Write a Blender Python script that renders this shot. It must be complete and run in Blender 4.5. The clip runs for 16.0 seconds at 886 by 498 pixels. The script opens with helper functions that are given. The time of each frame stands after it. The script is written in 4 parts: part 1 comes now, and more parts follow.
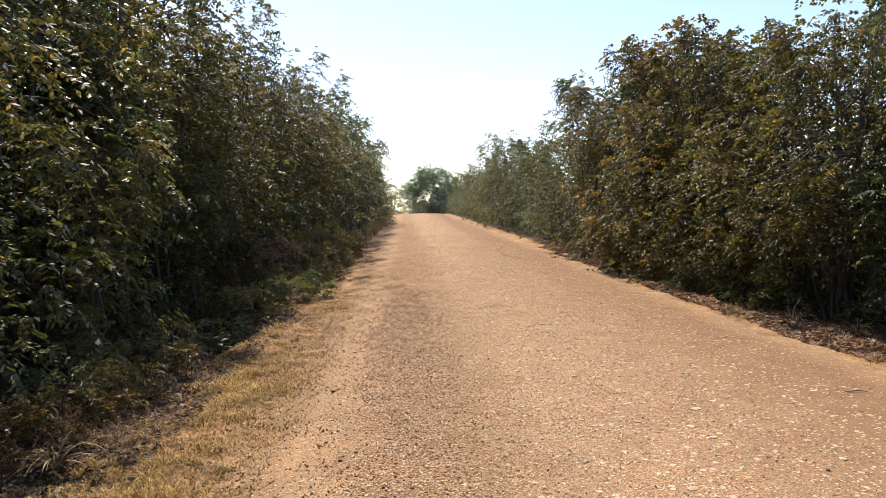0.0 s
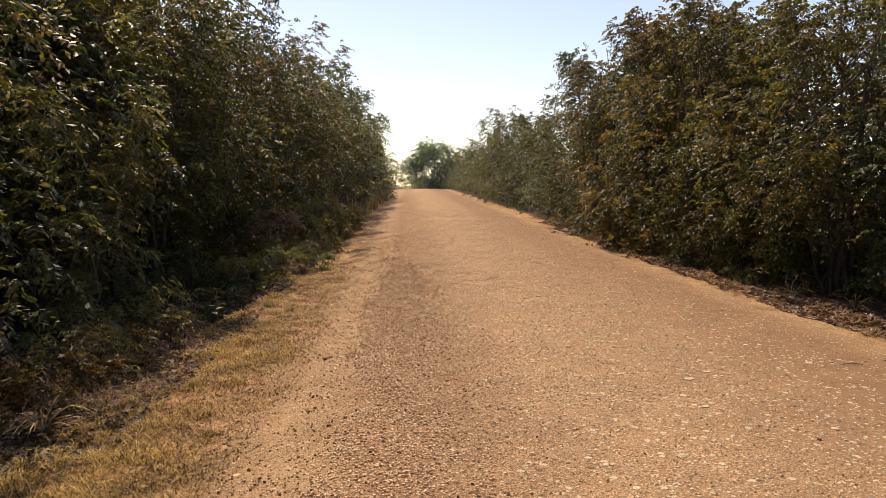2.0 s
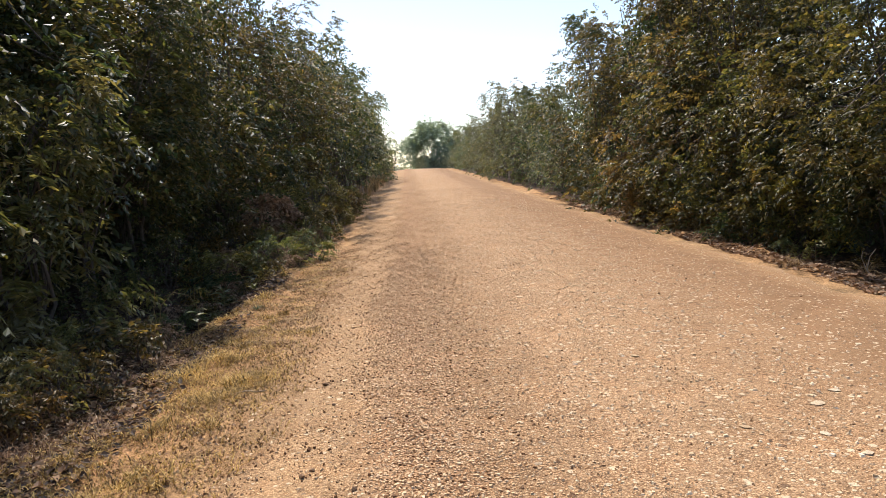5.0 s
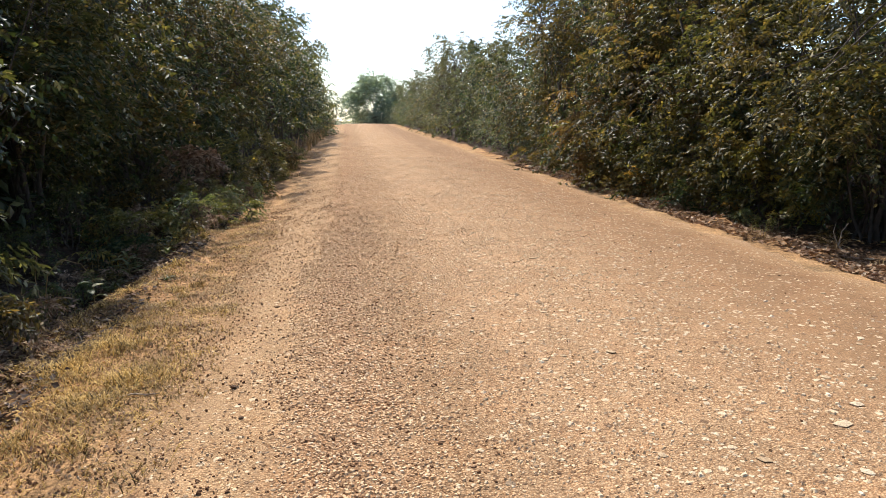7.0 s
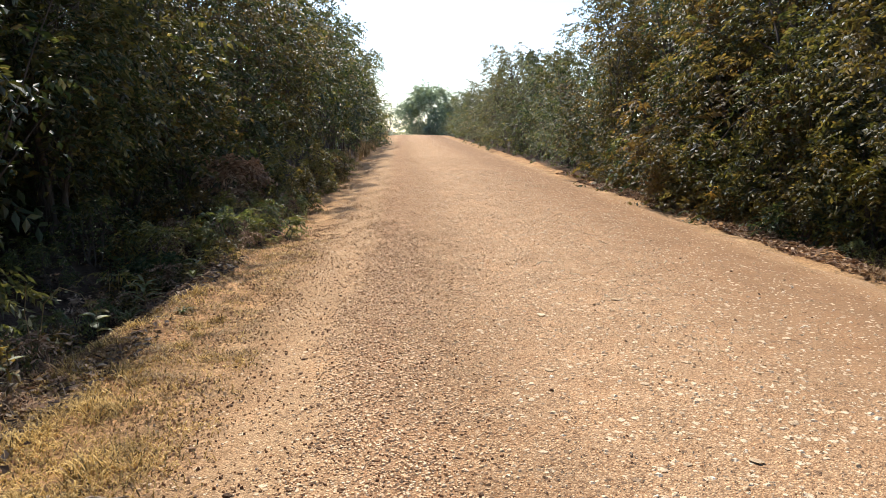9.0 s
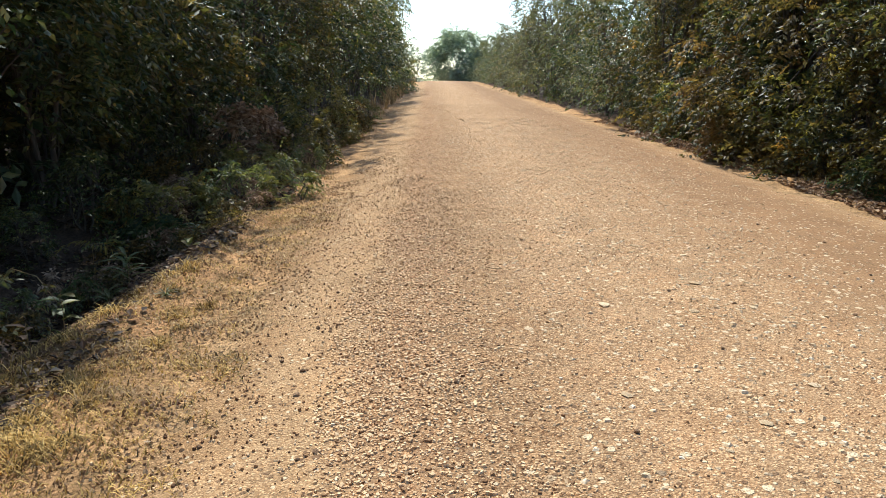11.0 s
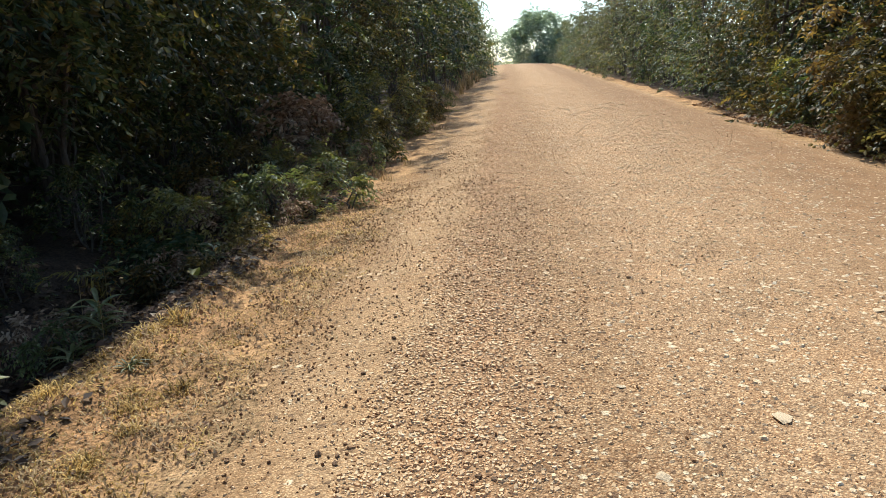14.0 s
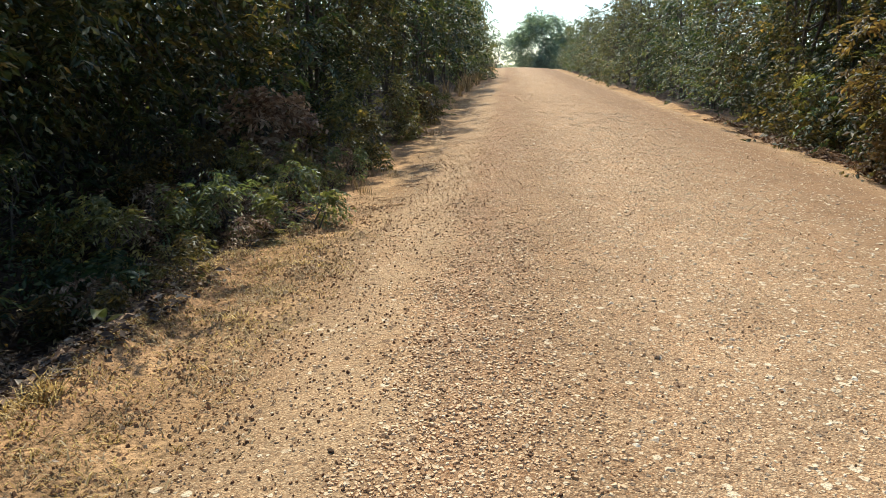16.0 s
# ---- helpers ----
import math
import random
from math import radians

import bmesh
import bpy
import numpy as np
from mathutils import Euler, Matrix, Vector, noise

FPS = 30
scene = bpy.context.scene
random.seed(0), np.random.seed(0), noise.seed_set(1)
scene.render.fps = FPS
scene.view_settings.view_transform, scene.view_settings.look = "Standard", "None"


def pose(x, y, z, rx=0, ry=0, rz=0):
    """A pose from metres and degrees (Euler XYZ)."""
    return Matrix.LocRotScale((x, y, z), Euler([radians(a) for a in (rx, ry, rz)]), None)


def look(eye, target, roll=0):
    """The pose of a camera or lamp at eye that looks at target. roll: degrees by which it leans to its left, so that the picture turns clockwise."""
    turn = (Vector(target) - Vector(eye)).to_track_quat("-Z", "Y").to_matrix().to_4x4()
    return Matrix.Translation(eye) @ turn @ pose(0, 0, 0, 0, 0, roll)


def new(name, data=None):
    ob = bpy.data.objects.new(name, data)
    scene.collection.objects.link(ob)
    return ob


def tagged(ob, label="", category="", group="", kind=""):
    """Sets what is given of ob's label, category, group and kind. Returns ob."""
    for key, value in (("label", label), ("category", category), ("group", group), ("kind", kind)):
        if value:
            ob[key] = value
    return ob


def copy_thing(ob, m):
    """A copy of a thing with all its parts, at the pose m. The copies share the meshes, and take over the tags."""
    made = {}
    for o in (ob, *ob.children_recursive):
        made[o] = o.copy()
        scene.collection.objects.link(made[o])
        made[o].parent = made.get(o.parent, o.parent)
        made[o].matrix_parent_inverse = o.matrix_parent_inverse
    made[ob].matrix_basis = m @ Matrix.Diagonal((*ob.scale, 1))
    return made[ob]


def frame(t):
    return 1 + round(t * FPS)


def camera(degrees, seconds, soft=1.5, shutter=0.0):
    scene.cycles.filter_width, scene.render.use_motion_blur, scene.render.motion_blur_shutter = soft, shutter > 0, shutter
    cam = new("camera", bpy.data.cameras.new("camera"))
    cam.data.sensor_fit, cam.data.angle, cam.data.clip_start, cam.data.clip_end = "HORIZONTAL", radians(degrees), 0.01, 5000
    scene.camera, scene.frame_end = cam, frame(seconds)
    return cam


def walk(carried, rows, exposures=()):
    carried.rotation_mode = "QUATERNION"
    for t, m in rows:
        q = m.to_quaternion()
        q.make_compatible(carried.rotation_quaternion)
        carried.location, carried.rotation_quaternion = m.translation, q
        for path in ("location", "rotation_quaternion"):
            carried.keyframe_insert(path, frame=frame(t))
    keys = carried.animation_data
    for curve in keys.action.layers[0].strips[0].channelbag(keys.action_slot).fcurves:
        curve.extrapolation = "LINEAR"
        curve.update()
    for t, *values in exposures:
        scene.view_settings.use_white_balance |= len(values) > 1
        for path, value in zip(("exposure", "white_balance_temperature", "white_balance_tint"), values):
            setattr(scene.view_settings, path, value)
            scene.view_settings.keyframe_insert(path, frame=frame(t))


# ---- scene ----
cam = camera(63.6, 16.0, soft=0.3)
PATH = [
    (0, (-1.786, -0.025, 1.575), (-1.682, 1.969, 1.468), -0.9),
    (0.5, (-1.758, -0.011, 1.565), (-1.650, 1.985, 1.488), -0.9),
    (1, (-1.753, 0.035, 1.567), (-1.681, 2.028, 1.419), -0.9),
    (1.5, (-1.749, 0.051, 1.555), (-1.675, 2.043, 1.39), -1.4),
    (2, (-1.720, 0.040, 1.494), (-1.620, 2.030, 1.321), -0.3),
    (2.5, (-1.743, 0.078, 1.435), (-1.609, 2.052, 1.146), -0.2),
    (3, (-1.811, 0.290, 1.427), (-1.689, 2.274, 1.21), 1.0),
    (3.5, (-1.844, 0.606, 1.436), (-1.655, 2.579, 1.173), -0.3),
    (3.7, (-1.832, 0.734, 1.443), (-1.786, 2.724, 1.248), -1.7),
    (5.8, (-1.830, 1.852, 1.424), (-1.716, 3.823, 1.11), -2.8),
    (6, (-1.820, 1.931, 1.412), (-1.746, 3.900, 1.07), -1.1),
    (6.5, (-1.766, 2.239, 1.416), (-1.500, 4.186, 1.043), 0.3),
    (7, (-1.784, 2.462, 1.409), (-1.531, 4.414, 1.058), -0.7),
    (7.5, (-1.744, 2.811, 1.427), (-1.672, 4.801, 1.24), -0.3),
    (8, (-1.695, 3.067, 1.43), (-1.645, 5.051, 1.172), -0.8),
    (8.5, (-1.714, 3.415, 1.411), (-1.619, 5.397, 1.16), 0.6),
    (8.7, (-1.750, 3.514, 1.406), (-1.634, 5.491, 1.128), 0.1),
    (10.8, (-1.768, 4.654, 1.376), (-1.677, 6.610, 0.97), 1.2),
    (11, (-1.757, 4.789, 1.372), (-1.720, 6.734, 0.912), -0.1),
    (11.5, (-1.731, 5.082, 1.396), (-1.894, 7.031, 0.98), -3.2),
    (12, (-1.725, 5.310, 1.376), (-1.884, 7.277, 1.054), -0.9),
    (12.5, (-1.725, 5.607, 1.346), (-1.804, 7.560, 0.927), 0.3),
    (13, (-1.722, 5.907, 1.345), (-1.896, 7.845, 0.882), -1.6),
    (13.5, (-1.684, 6.187, 1.354), (-1.905, 8.110, 0.852), -1.9),
    (14, (-1.710, 6.443, 1.341), (-1.893, 8.371, 0.843), -1.5),
    (14.5, (-1.734, 6.692, 1.355), (-1.813, 8.627, 0.856), -1.4),
    (15, (-1.714, 7.004, 1.335), (-1.714, 8.937, 0.819), -4.0),
    (15.5, (-1.709, 7.261, 1.346), (-1.877, 9.174, 0.788), -2.7),
    (16, (-1.714, 7.583, 1.343), (-1.879, 9.513, 0.845), 1.2),
]
EXPOSURES = [(0.0, 0.68, 6600, 15), (0.5, 0.26, 6650, 15), (1.0, 0.23, 7200, 17), (1.5, 0.25, 7600, 18), (2.0, 0.31, 7800, 19), (2.5, 0.53, 7450, 18), (3.0, 0.73, 6800, 14), (3.5, 0.78, 6600, 13), (6.0, 0.66, 6500, 14), (7.0, 0.76, 6400, 11), (8.5, 0.8, 6400, 12), (11.0, 0.77, 6150, 4), (13.5, 0.76, 6100, 3), (14.5, 0.69, 6080, 3), (16.0, 0.68, 6050, 2)]
walk(cam, [(t, look(eye, target, roll)) for t, eye, target, roll in PATH], EXPOSURES)

# ---- daylight ----
SUN_ELEVATION, SUN_LEFT = 54.0, 18.0          # degrees above the horizon, degrees left of the road ahead
world = bpy.data.worlds.new("world")
scene.world = world
world.use_nodes = True
sky = world.node_tree.nodes.new("ShaderNodeTexSky")
sky.sky_type, sky.sun_disc = "NISHITA", False
sky.sun_elevation, sky.sun_rotation = radians(SUN_ELEVATION), radians(-SUN_LEFT)
sky.air_density, sky.dust_density, sky.ozone_density = 1.0, 0.7, 2.2
world.node_tree.links.new(sky.outputs[0], world.node_tree.nodes["Background"].inputs[0])
world.node_tree.nodes["Background"].inputs[1].default_value = 0.14
sun = new("sun", bpy.data.lights.new("sun", "SUN"))
sun.data.energy, sun.data.angle, sun.data.color = 4.2, radians(0.55), (1.0, 0.95, 0.86)
e, a = radians(SUN_ELEVATION), radians(SUN_LEFT)
sun.matrix_world = look((-math.sin(a) * math.cos(e) * 60, math.cos(a) * math.cos(e) * 60, math.sin(e) * 60), (0, 0, 0))


# ---- materials ----
class Nodes:
    """A small writer of node trees."""

    def __init__(self, name):
        self.mat = bpy.data.materials.new(name)
        self.mat.use_nodes = True
        self.tree = self.mat.node_tree
        self.tree.nodes.clear()
        self.out = self.tree.nodes.new("ShaderNodeOutputMaterial")

    def add(self, kind, links=(), **values):
        n = self.tree.nodes.new(kind)
        for key, v in values.items():
            if key in ("data_type", "blend_type", "operation", "noise_dimensions", "feature", "mode", "interpolation_type"):
                setattr(n, key, v)
        for key, v in values.items():
            if key not in ("data_type", "blend_type", "operation", "noise_dimensions", "feature", "mode", "interpolation_type"):
                n.inputs[key.replace("_", " ")].default_value = v
        for key, src in dict(links).items():
            self.tree.links.new(src, n.inputs[key])
        return n

    def coords(self):
        return self.add("ShaderNodeTexCoord").outputs["Object"]

    def noise(self, scale, detail=4.0, rough=0.55, vec=None, distortion=0.0):
        n = self.add("ShaderNodeTexNoise", Scale=scale, Detail=detail, Roughness=rough, Distortion=distortion)
        self.tree.links.new(vec or self.coords(), n.inputs["Vector"])
        return n.outputs["Fac"]

    def ramp(self, fac, stops):
        n = self.tree.nodes.new("ShaderNodeValToRGB")
        el = n.color_ramp.elements
        while len(el) < len(stops):
            el.new(0.5)
        for e_, (p, c) in zip(el, stops):
            e_.position = p
            e_.color = (*c, 1) if isinstance(c, tuple) else (c, c, c, 1)
        self.tree.links.new(fac, n.inputs[0])
        return n.outputs[0]

    def mix(self, fac, a_, b_, blend="MIX"):
        n = self.tree.nodes.new("ShaderNodeMix")
        n.data_type, n.blend_type = "RGBA", blend
        for i_, v in ((0, fac), (6, a_), (7, b_)):
            if isinstance(v, (int, float)):
                n.inputs[i_].default_value = v
            elif isinstance(v, tuple):
                n.inputs[i_].default_value = (*v, 1)
            else:
                self.tree.links.new(v, n.inputs[i_])
        return n.outputs[2]

    def math(self, op, a_, b_=0.0, clamp=False):
        n = self.tree.nodes.new("ShaderNodeMath")
        n.operation, n.use_clamp = op, clamp
        for i_, v in ((0, a_), (1, b_)):
            if isinstance(v, (int, float)):
                n.inputs[i_].default_value = v
            else:
                self.tree.links.new(v, n.inputs[i_])
        return n.outputs[0]

    def bump(self, height, strength, distance):
        n = self.add("ShaderNodeBump", Strength=strength, Distance=distance)
        self.tree.links.new(height, n.inputs["Height"])
        return n.outputs[0]

    def surface(self, colour, rough=0.9, normal=None, translucent=0.0, spec=0.3, trans_colour=None):
        p = self.add("ShaderNodeBsdfPrincipled")
        for key, v in (("Base Color", colour), ("Roughness", rough)):
            if isinstance(v, tuple):
                p.inputs[key].default_value = (*v, 1)
            elif isinstance(v, (int, float)):
                p.inputs[key].default_value = v
            else:
                self.tree.links.new(v, p.inputs[key])
        p.inputs["Specular IOR Level"].default_value = spec
        if normal is not None:
            self.tree.links.new(normal, p.inputs["Normal"])
        last = p.outputs[0]
        if translucent:
            tr = self.add("ShaderNodeBsdfTranslucent")
            self.tree.links.new(trans_colour or colour, tr.inputs["Color"])
            mx = self.add("ShaderNodeMixShader")
            mx.inputs[0].default_value = translucent
            self.tree.links.new(last, mx.inputs[1])
            self.tree.links.new(tr.outputs[0], mx.inputs[2])
            last = mx.outputs[0]
        self.tree.links.new(last, self.out.inputs[0])
        return self.mat


def island_random(n):
    return n.add("ShaderNodeNewGeometry").outputs["Random Per Island"]


def road_material():
    n = Nodes("dirt_road")
    co = n.coords()
    x = n.add("ShaderNodeSeparateXYZ", {"Vector": co}).outputs[0]
    xw = n.math("ADD", x, n.math("MULTIPLY", n.math("SUBTRACT", n.noise(0.7, 4, 0.6), 0.5), 0.55))
    band = n.math("DIVIDE", n.math("ADD", xw, 3.3), 6.6)
    # from the sandy shoulder over the gravel windrow and the wheel tracks to the packed clay side
    base = n.ramp(band, [(0.03, (0.34, 0.20, 0.09)), (0.08, (0.36, 0.228, 0.117)), (0.12, (0.44, 0.288, 0.155)), (0.165, (0.45, 0.296, 0.16)), (0.21, (0.405, 0.253, 0.138)), (0.29, (0.40, 0.26, 0.142)), (0.38, (0.455, 0.297, 0.165)),
                         (0.5, (0.445, 0.288, 0.158)), (0.62, (0.37, 0.229, 0.121)), (0.72, (0.28, 0.165, 0.084)), (0.84, (0.262, 0.152, 0.077)), (0.90, (0.34, 0.205, 0.105)), (0.97, (0.40, 0.26, 0.145))])
    col = n.mix(1.0, base, n.ramp(n.noise(1.7, 5, 0.62), [(0.3, 0.88), (0.7, 1.12)]), "MULTIPLY")
    # reddish and greyer drifts of dust
    col = n.mix(n.math("MULTIPLY", n.ramp(n.noise(3.3, 5, 0.65), [(0.45, 0.0), (0.65, 1.0)]), 0.35), col, n.mix(1.0, col, (1.04, 0.90, 0.78), "MULTIPLY"))
    coarse = n.add("ShaderNodeTexVoronoi", {"Vector": co}, Scale=88.0)
    fine = n.add("ShaderNodeTexVoronoi", {"Vector": co}, Scale=175.0)
    tone_c = n.add("ShaderNodeSeparateColor", {"Color": coarse.outputs["Color"]})
    tone_f = n.add("ShaderNodeSeparateColor", {"Color": fine.outputs["Color"]})
    loose = n.ramp(n.math("ADD", band, n.math("MULTIPLY", n.math("SUBTRACT", n.noise(2.3, 5, 0.7), 0.5), 0.35)),
                   [(0.0, 0.6), (0.10, 0.6), (0.15, 0.62), (0.20, 0.8), (0.29, 0.85), (0.36, 0.75), (0.42, 0.7), (0.55, 0.7), (0.64, 0.5), (0.72, 0.35), (0.84, 0.3), (0.90, 0.4)])
    # gravel gathers in small drifts with bare packed soil between them
    drift = n.ramp(n.noise(40, 4, 0.65), [(0.38, 0.0), (0.62, 1.0)])
    loose = n.math("MULTIPLY", loose, n.math("ADD", n.math("MULTIPLY", drift, 0.45), 0.55))
    tone = n.mix(1.0, n.ramp(tone_c.outputs[0], [(0.0, (0.30, 0.21, 0.16)), (0.16, (0.44, 0.33, 0.26)), (0.24, 0.95), (0.74, 1.05), (0.84, 1.4), (1.0, 1.6)]),
                 n.ramp(tone_f.outputs[0], [(0.0, (0.36, 0.27, 0.21)), (0.22, (0.55, 0.44, 0.36)), (0.30, 1.0), (0.76, 1.08), (1.0, 1.45)]), "MULTIPLY")
    # shade in the gaps between stones, darkened in the colour towards the cell edges
    tone = n.mix(1.0, tone, n.ramp(coarse.outputs["Distance"], [(0.35, 1.12), (0.62, (0.50, 0.385, 0.30))]), "MULTIPLY")
    col = n.mix(loose, col, n.mix(1.0, col, tone, "MULTIPLY"))
    # stones a few centimetres wide pressed into the surface, dark ones and pale ones
    set_in = n.add("ShaderNodeTexVoronoi", {"Vector": co}, Scale=32.0)
    tone_s = n.add("ShaderNodeSeparateColor", {"Color": set_in.outputs["Color"]})
    body = n.ramp(n.math("ADD", set_in.outputs["Distance"], n.math("MULTIPLY", n.math("SUBTRACT", n.noise(60, 2), 0.5), 0.3)), [(0.30, 1.0), (0.38, 0.0)])
    strewn = n.math("MULTIPLY", n.ramp(band, [(0.30, 0.0), (0.40, 1.0), (0.66, 1.0), (0.80, 0.35), (0.9, 0.2)]), n.ramp(n.noise(3.1, 4, 0.65), [(0.34, 0.1), (0.54, 1.0)]))
    pale = n.math("MULTIPLY", body, n.ramp(n.math("ADD", tone_s.outputs[0], n.math("MULTIPLY", strewn, 0.27)), [(0.88, 0.0), (0.90, 1.0)]))
    heaped = n.ramp(band, [(0.08, 0.2), (0.15, 0.6), (0.2, 1.0), (0.29, 1.0), (0.4, 0.3), (0.6, 0.0)])
    dark = n.math("MULTIPLY", body, n.ramp(n.math("ADD", tone_s.outputs[1], n.math("MULTIPLY", heaped, 0.11)), [(0.90, 0.0), (0.92, 1.0)]))
    big = n.add("ShaderNodeTexVoronoi", {"Vector": co}, Scale=15.0)
    tone_b = n.add("ShaderNodeSeparateColor", {"Color": big.outputs["Color"]})
    flat = n.ramp(n.math("ADD", big.outputs["Distance"], n.math("MULTIPLY", n.math("SUBTRACT", n.noise(45, 3), 0.5), 0.45)), [(0.27, 1.0), (0.33, 0.0)])
    pale = n.math("MAXIMUM", pale, n.math("MULTIPLY", flat, n.ramp(n.math("ADD", tone_b.outputs[0], n.math("MULTIPLY", strewn, 0.16)), [(0.93, 0.0), (0.96, 1.0)])))
    dark = n.math("MAXIMUM", dark, n.math("MULTIPLY", flat, n.ramp(tone_b.outputs[1], [(0.95, 0.0), (0.96, 1.0)])))
    col = n.mix(n.math("MULTIPLY", pale, 0.8), col, (0.70, 0.54, 0.35))
    col = n.mix(n.math("MULTIPLY", dark, 0.7), col, (0.13, 0.075, 0.045))
    col = n.mix(1.0, col, n.ramp(n.noise(85, 2, 0.6), [(0.3, 0.85), (0.7, 1.15)]), "MULTIPLY")
    h = n.math("ADD", n.math("MULTIPLY", tone_c.outputs[1], 0.5), n.math("MULTIPLY", n.math("SUBTRACT", 0.6, coarse.outputs["Distance"], True), 1.6))
    h = n.math("ADD", h, n.math("MULTIPLY", n.math("SUBTRACT", 0.55, fine.outputs["Distance"], True), 0.7))
    h = n.math("ADD", n.math("MULTIPLY", h, loose), n.math("MULTIPLY", n.noise(34, 5, 0.7), 0.9))
    h = n.math("ADD", h, n.math("MULTIPLY", n.math("ADD", pale, dark), 0.5))
    return n.surface(col, 0.95, n.bump(h, 1.0, 0.009), spec=0.15)


def ground_material():
    n = Nodes("verge_soil")
    co = n.coords()
    x = n.add("ShaderNodeSeparateXYZ", {"Vector": co}).outputs[0]
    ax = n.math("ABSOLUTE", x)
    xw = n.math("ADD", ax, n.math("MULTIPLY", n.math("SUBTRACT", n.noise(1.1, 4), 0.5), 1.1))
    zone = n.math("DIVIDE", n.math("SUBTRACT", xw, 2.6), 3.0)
    # brown verge soil; the outer stops are darkened further to deepen the tree shade
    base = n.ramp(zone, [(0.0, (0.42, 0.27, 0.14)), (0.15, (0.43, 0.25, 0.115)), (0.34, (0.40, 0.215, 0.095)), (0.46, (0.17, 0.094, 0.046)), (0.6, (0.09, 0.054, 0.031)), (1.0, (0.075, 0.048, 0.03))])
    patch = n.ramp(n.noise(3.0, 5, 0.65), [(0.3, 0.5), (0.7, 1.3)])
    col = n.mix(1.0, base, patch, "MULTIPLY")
    col = n.mix(1.0, col, n.ramp(n.noise(40, 3, 0.7), [(0.32, 0.45), (0.68, 1.45)]), "MULTIPLY")
    return n.surface(col, 0.95, n.bump(n.noise(22, 6, 0.7), 0.9, 0.04), spec=0.15)


def leaf_material(name, stops, old_leaf=(0.13, 0.07, 0.022), old_share=0.4, translucent=0.34, rough=0.52):
    n = Nodes(name)
    col = n.ramp(island_random(n), stops)
    tree_random = n.add("ShaderNodeObjectInfo").outputs["Random"]
    col = n.mix(1.0, col, n.ramp(tree_random, [(0.0, (0.85, 0.95, 0.95)), (0.35, (1.15, 0.98, 0.8)), (0.7, (0.9, 1.05, 1.05)), (1.0, (1.3, 1.15, 0.85))]), "MULTIPLY")
    # noise puts bright lit clumps and dark shaded ones into the colour, plus mottling on the leaves
    spots = n.ramp(n.noise(2.6, 4, 0.6), [(0.36, (0.65, 0.65, 0.6)), (0.54, 1.0), (0.66, (1.85, 1.65, 1.35))])
    col = n.mix(1.0, col, spots, "MULTIPLY")
    col = n.mix(1.0, col, n.ramp(n.noise(14, 3), [(0.35, 0.8), (0.65, 1.2)]), "MULTIPLY")
    # sprays of older, browner foliage
    old = n.ramp(n.noise(0.9, 3), [(0.48, 0.0), (0.62, 1.0)])
    col = n.mix(n.math("MULTIPLY", old, old_share), col, old_leaf)
    tcol = n.mix(1.0, col, (1.6, 1.5, 0.8), "MULTIPLY")
    return n.surface(col, rough, None, translucent, 0.42, tcol)


def stone_material(name, stops):
    n = Nodes(name)
    col = n.mix(1.0, n.ramp(island_random(n), stops), n.ramp(n.noise(60, 3), [(0.3, 0.75), (0.7, 1.2)]), "MULTIPLY")
    return n.surface(col, 0.9, n.bump(n.noise(90, 3), 0.5, 0.004), spec=0.2)


def loose_stone_material(name, stops):
    n = Nodes(name)
    col = n.ramp(n.add("ShaderNodeObjectInfo").outputs["Random"], stops)
    col = n.mix(1.0, col, n.ramp(n.noise(50, 4), [(0.3, 0.6), (0.7, 1.35)]), "MULTIPLY")
    return n.surface(col, 0.9, n.bump(n.noise(70, 4), 0.7, 0.006), spec=0.2)


def straw_material(name, stops, translucent=0.2):
    n = Nodes(name)
    patch = n.ramp(n.noise(2.4, 4, 0.65), [(0.34, (0.55, 0.5, 0.42)), (0.52, 1.0), (0.68, (1.3, 1.28, 1.15))])
    return n.surface(n.mix(1.0, n.ramp(island_random(n), stops), patch, "MULTIPLY"), 0.7, None, translucent, 0.3)


def bark_material():
    n = Nodes("bark")
    v = n.add("ShaderNodeMapping", {"Vector": n.coords()}, Scale=(9, 9, 1.6))
    t = n.noise(3, 5, 0.65, v.outputs[0])
    return n.surface(n.ramp(t, [(0.3, (0.05, 0.038, 0.028)), (0.6, (0.13, 0.10, 0.075)), (0.8, (0.22, 0.18, 0.14))]), 0.9, n.bump(t, 0.8, 0.02))


M_ROAD, M_GROUND, M_BARK = road_material(), ground_material(), bark_material()
# the palest end of this ramp carries the cream tone of sunlit leaves
GREENS = [(0.0, (0.023, 0.040, 0.017)), (0.45, (0.046, 0.068, 0.028)), (0.75, (0.086, 0.105, 0.043)), (0.90, (0.14, 0.138, 0.064)), (1.0, (0.24, 0.20, 0.105))]
RUSTY = [(0.0, (0.034, 0.033, 0.015)), (0.4, (0.086, 0.066, 0.026)), (0.7, (0.155, 0.106, 0.041)), (0.9, (0.23, 0.152, 0.06)), (1.0, (0.30, 0.21, 0.096))]
OLIVE = [(0.0, (0.030, 0.037, 0.016)), (0.45, (0.064, 0.068, 0.028)), (0.75, (0.112, 0.106, 0.044)), (0.9, (0.17, 0.145, 0.064)), (1.0, (0.26, 0.21, 0.10))]
# leaf tones of the far rows, paled to stand in for distance haze
HAZE_TONES = [(0.0, (0.075, 0.10, 0.066)), (0.5, (0.105, 0.13, 0.08)), (0.9, (0.15, 0.16, 0.095)), (1.0, (0.18, 0.15, 0.09))]
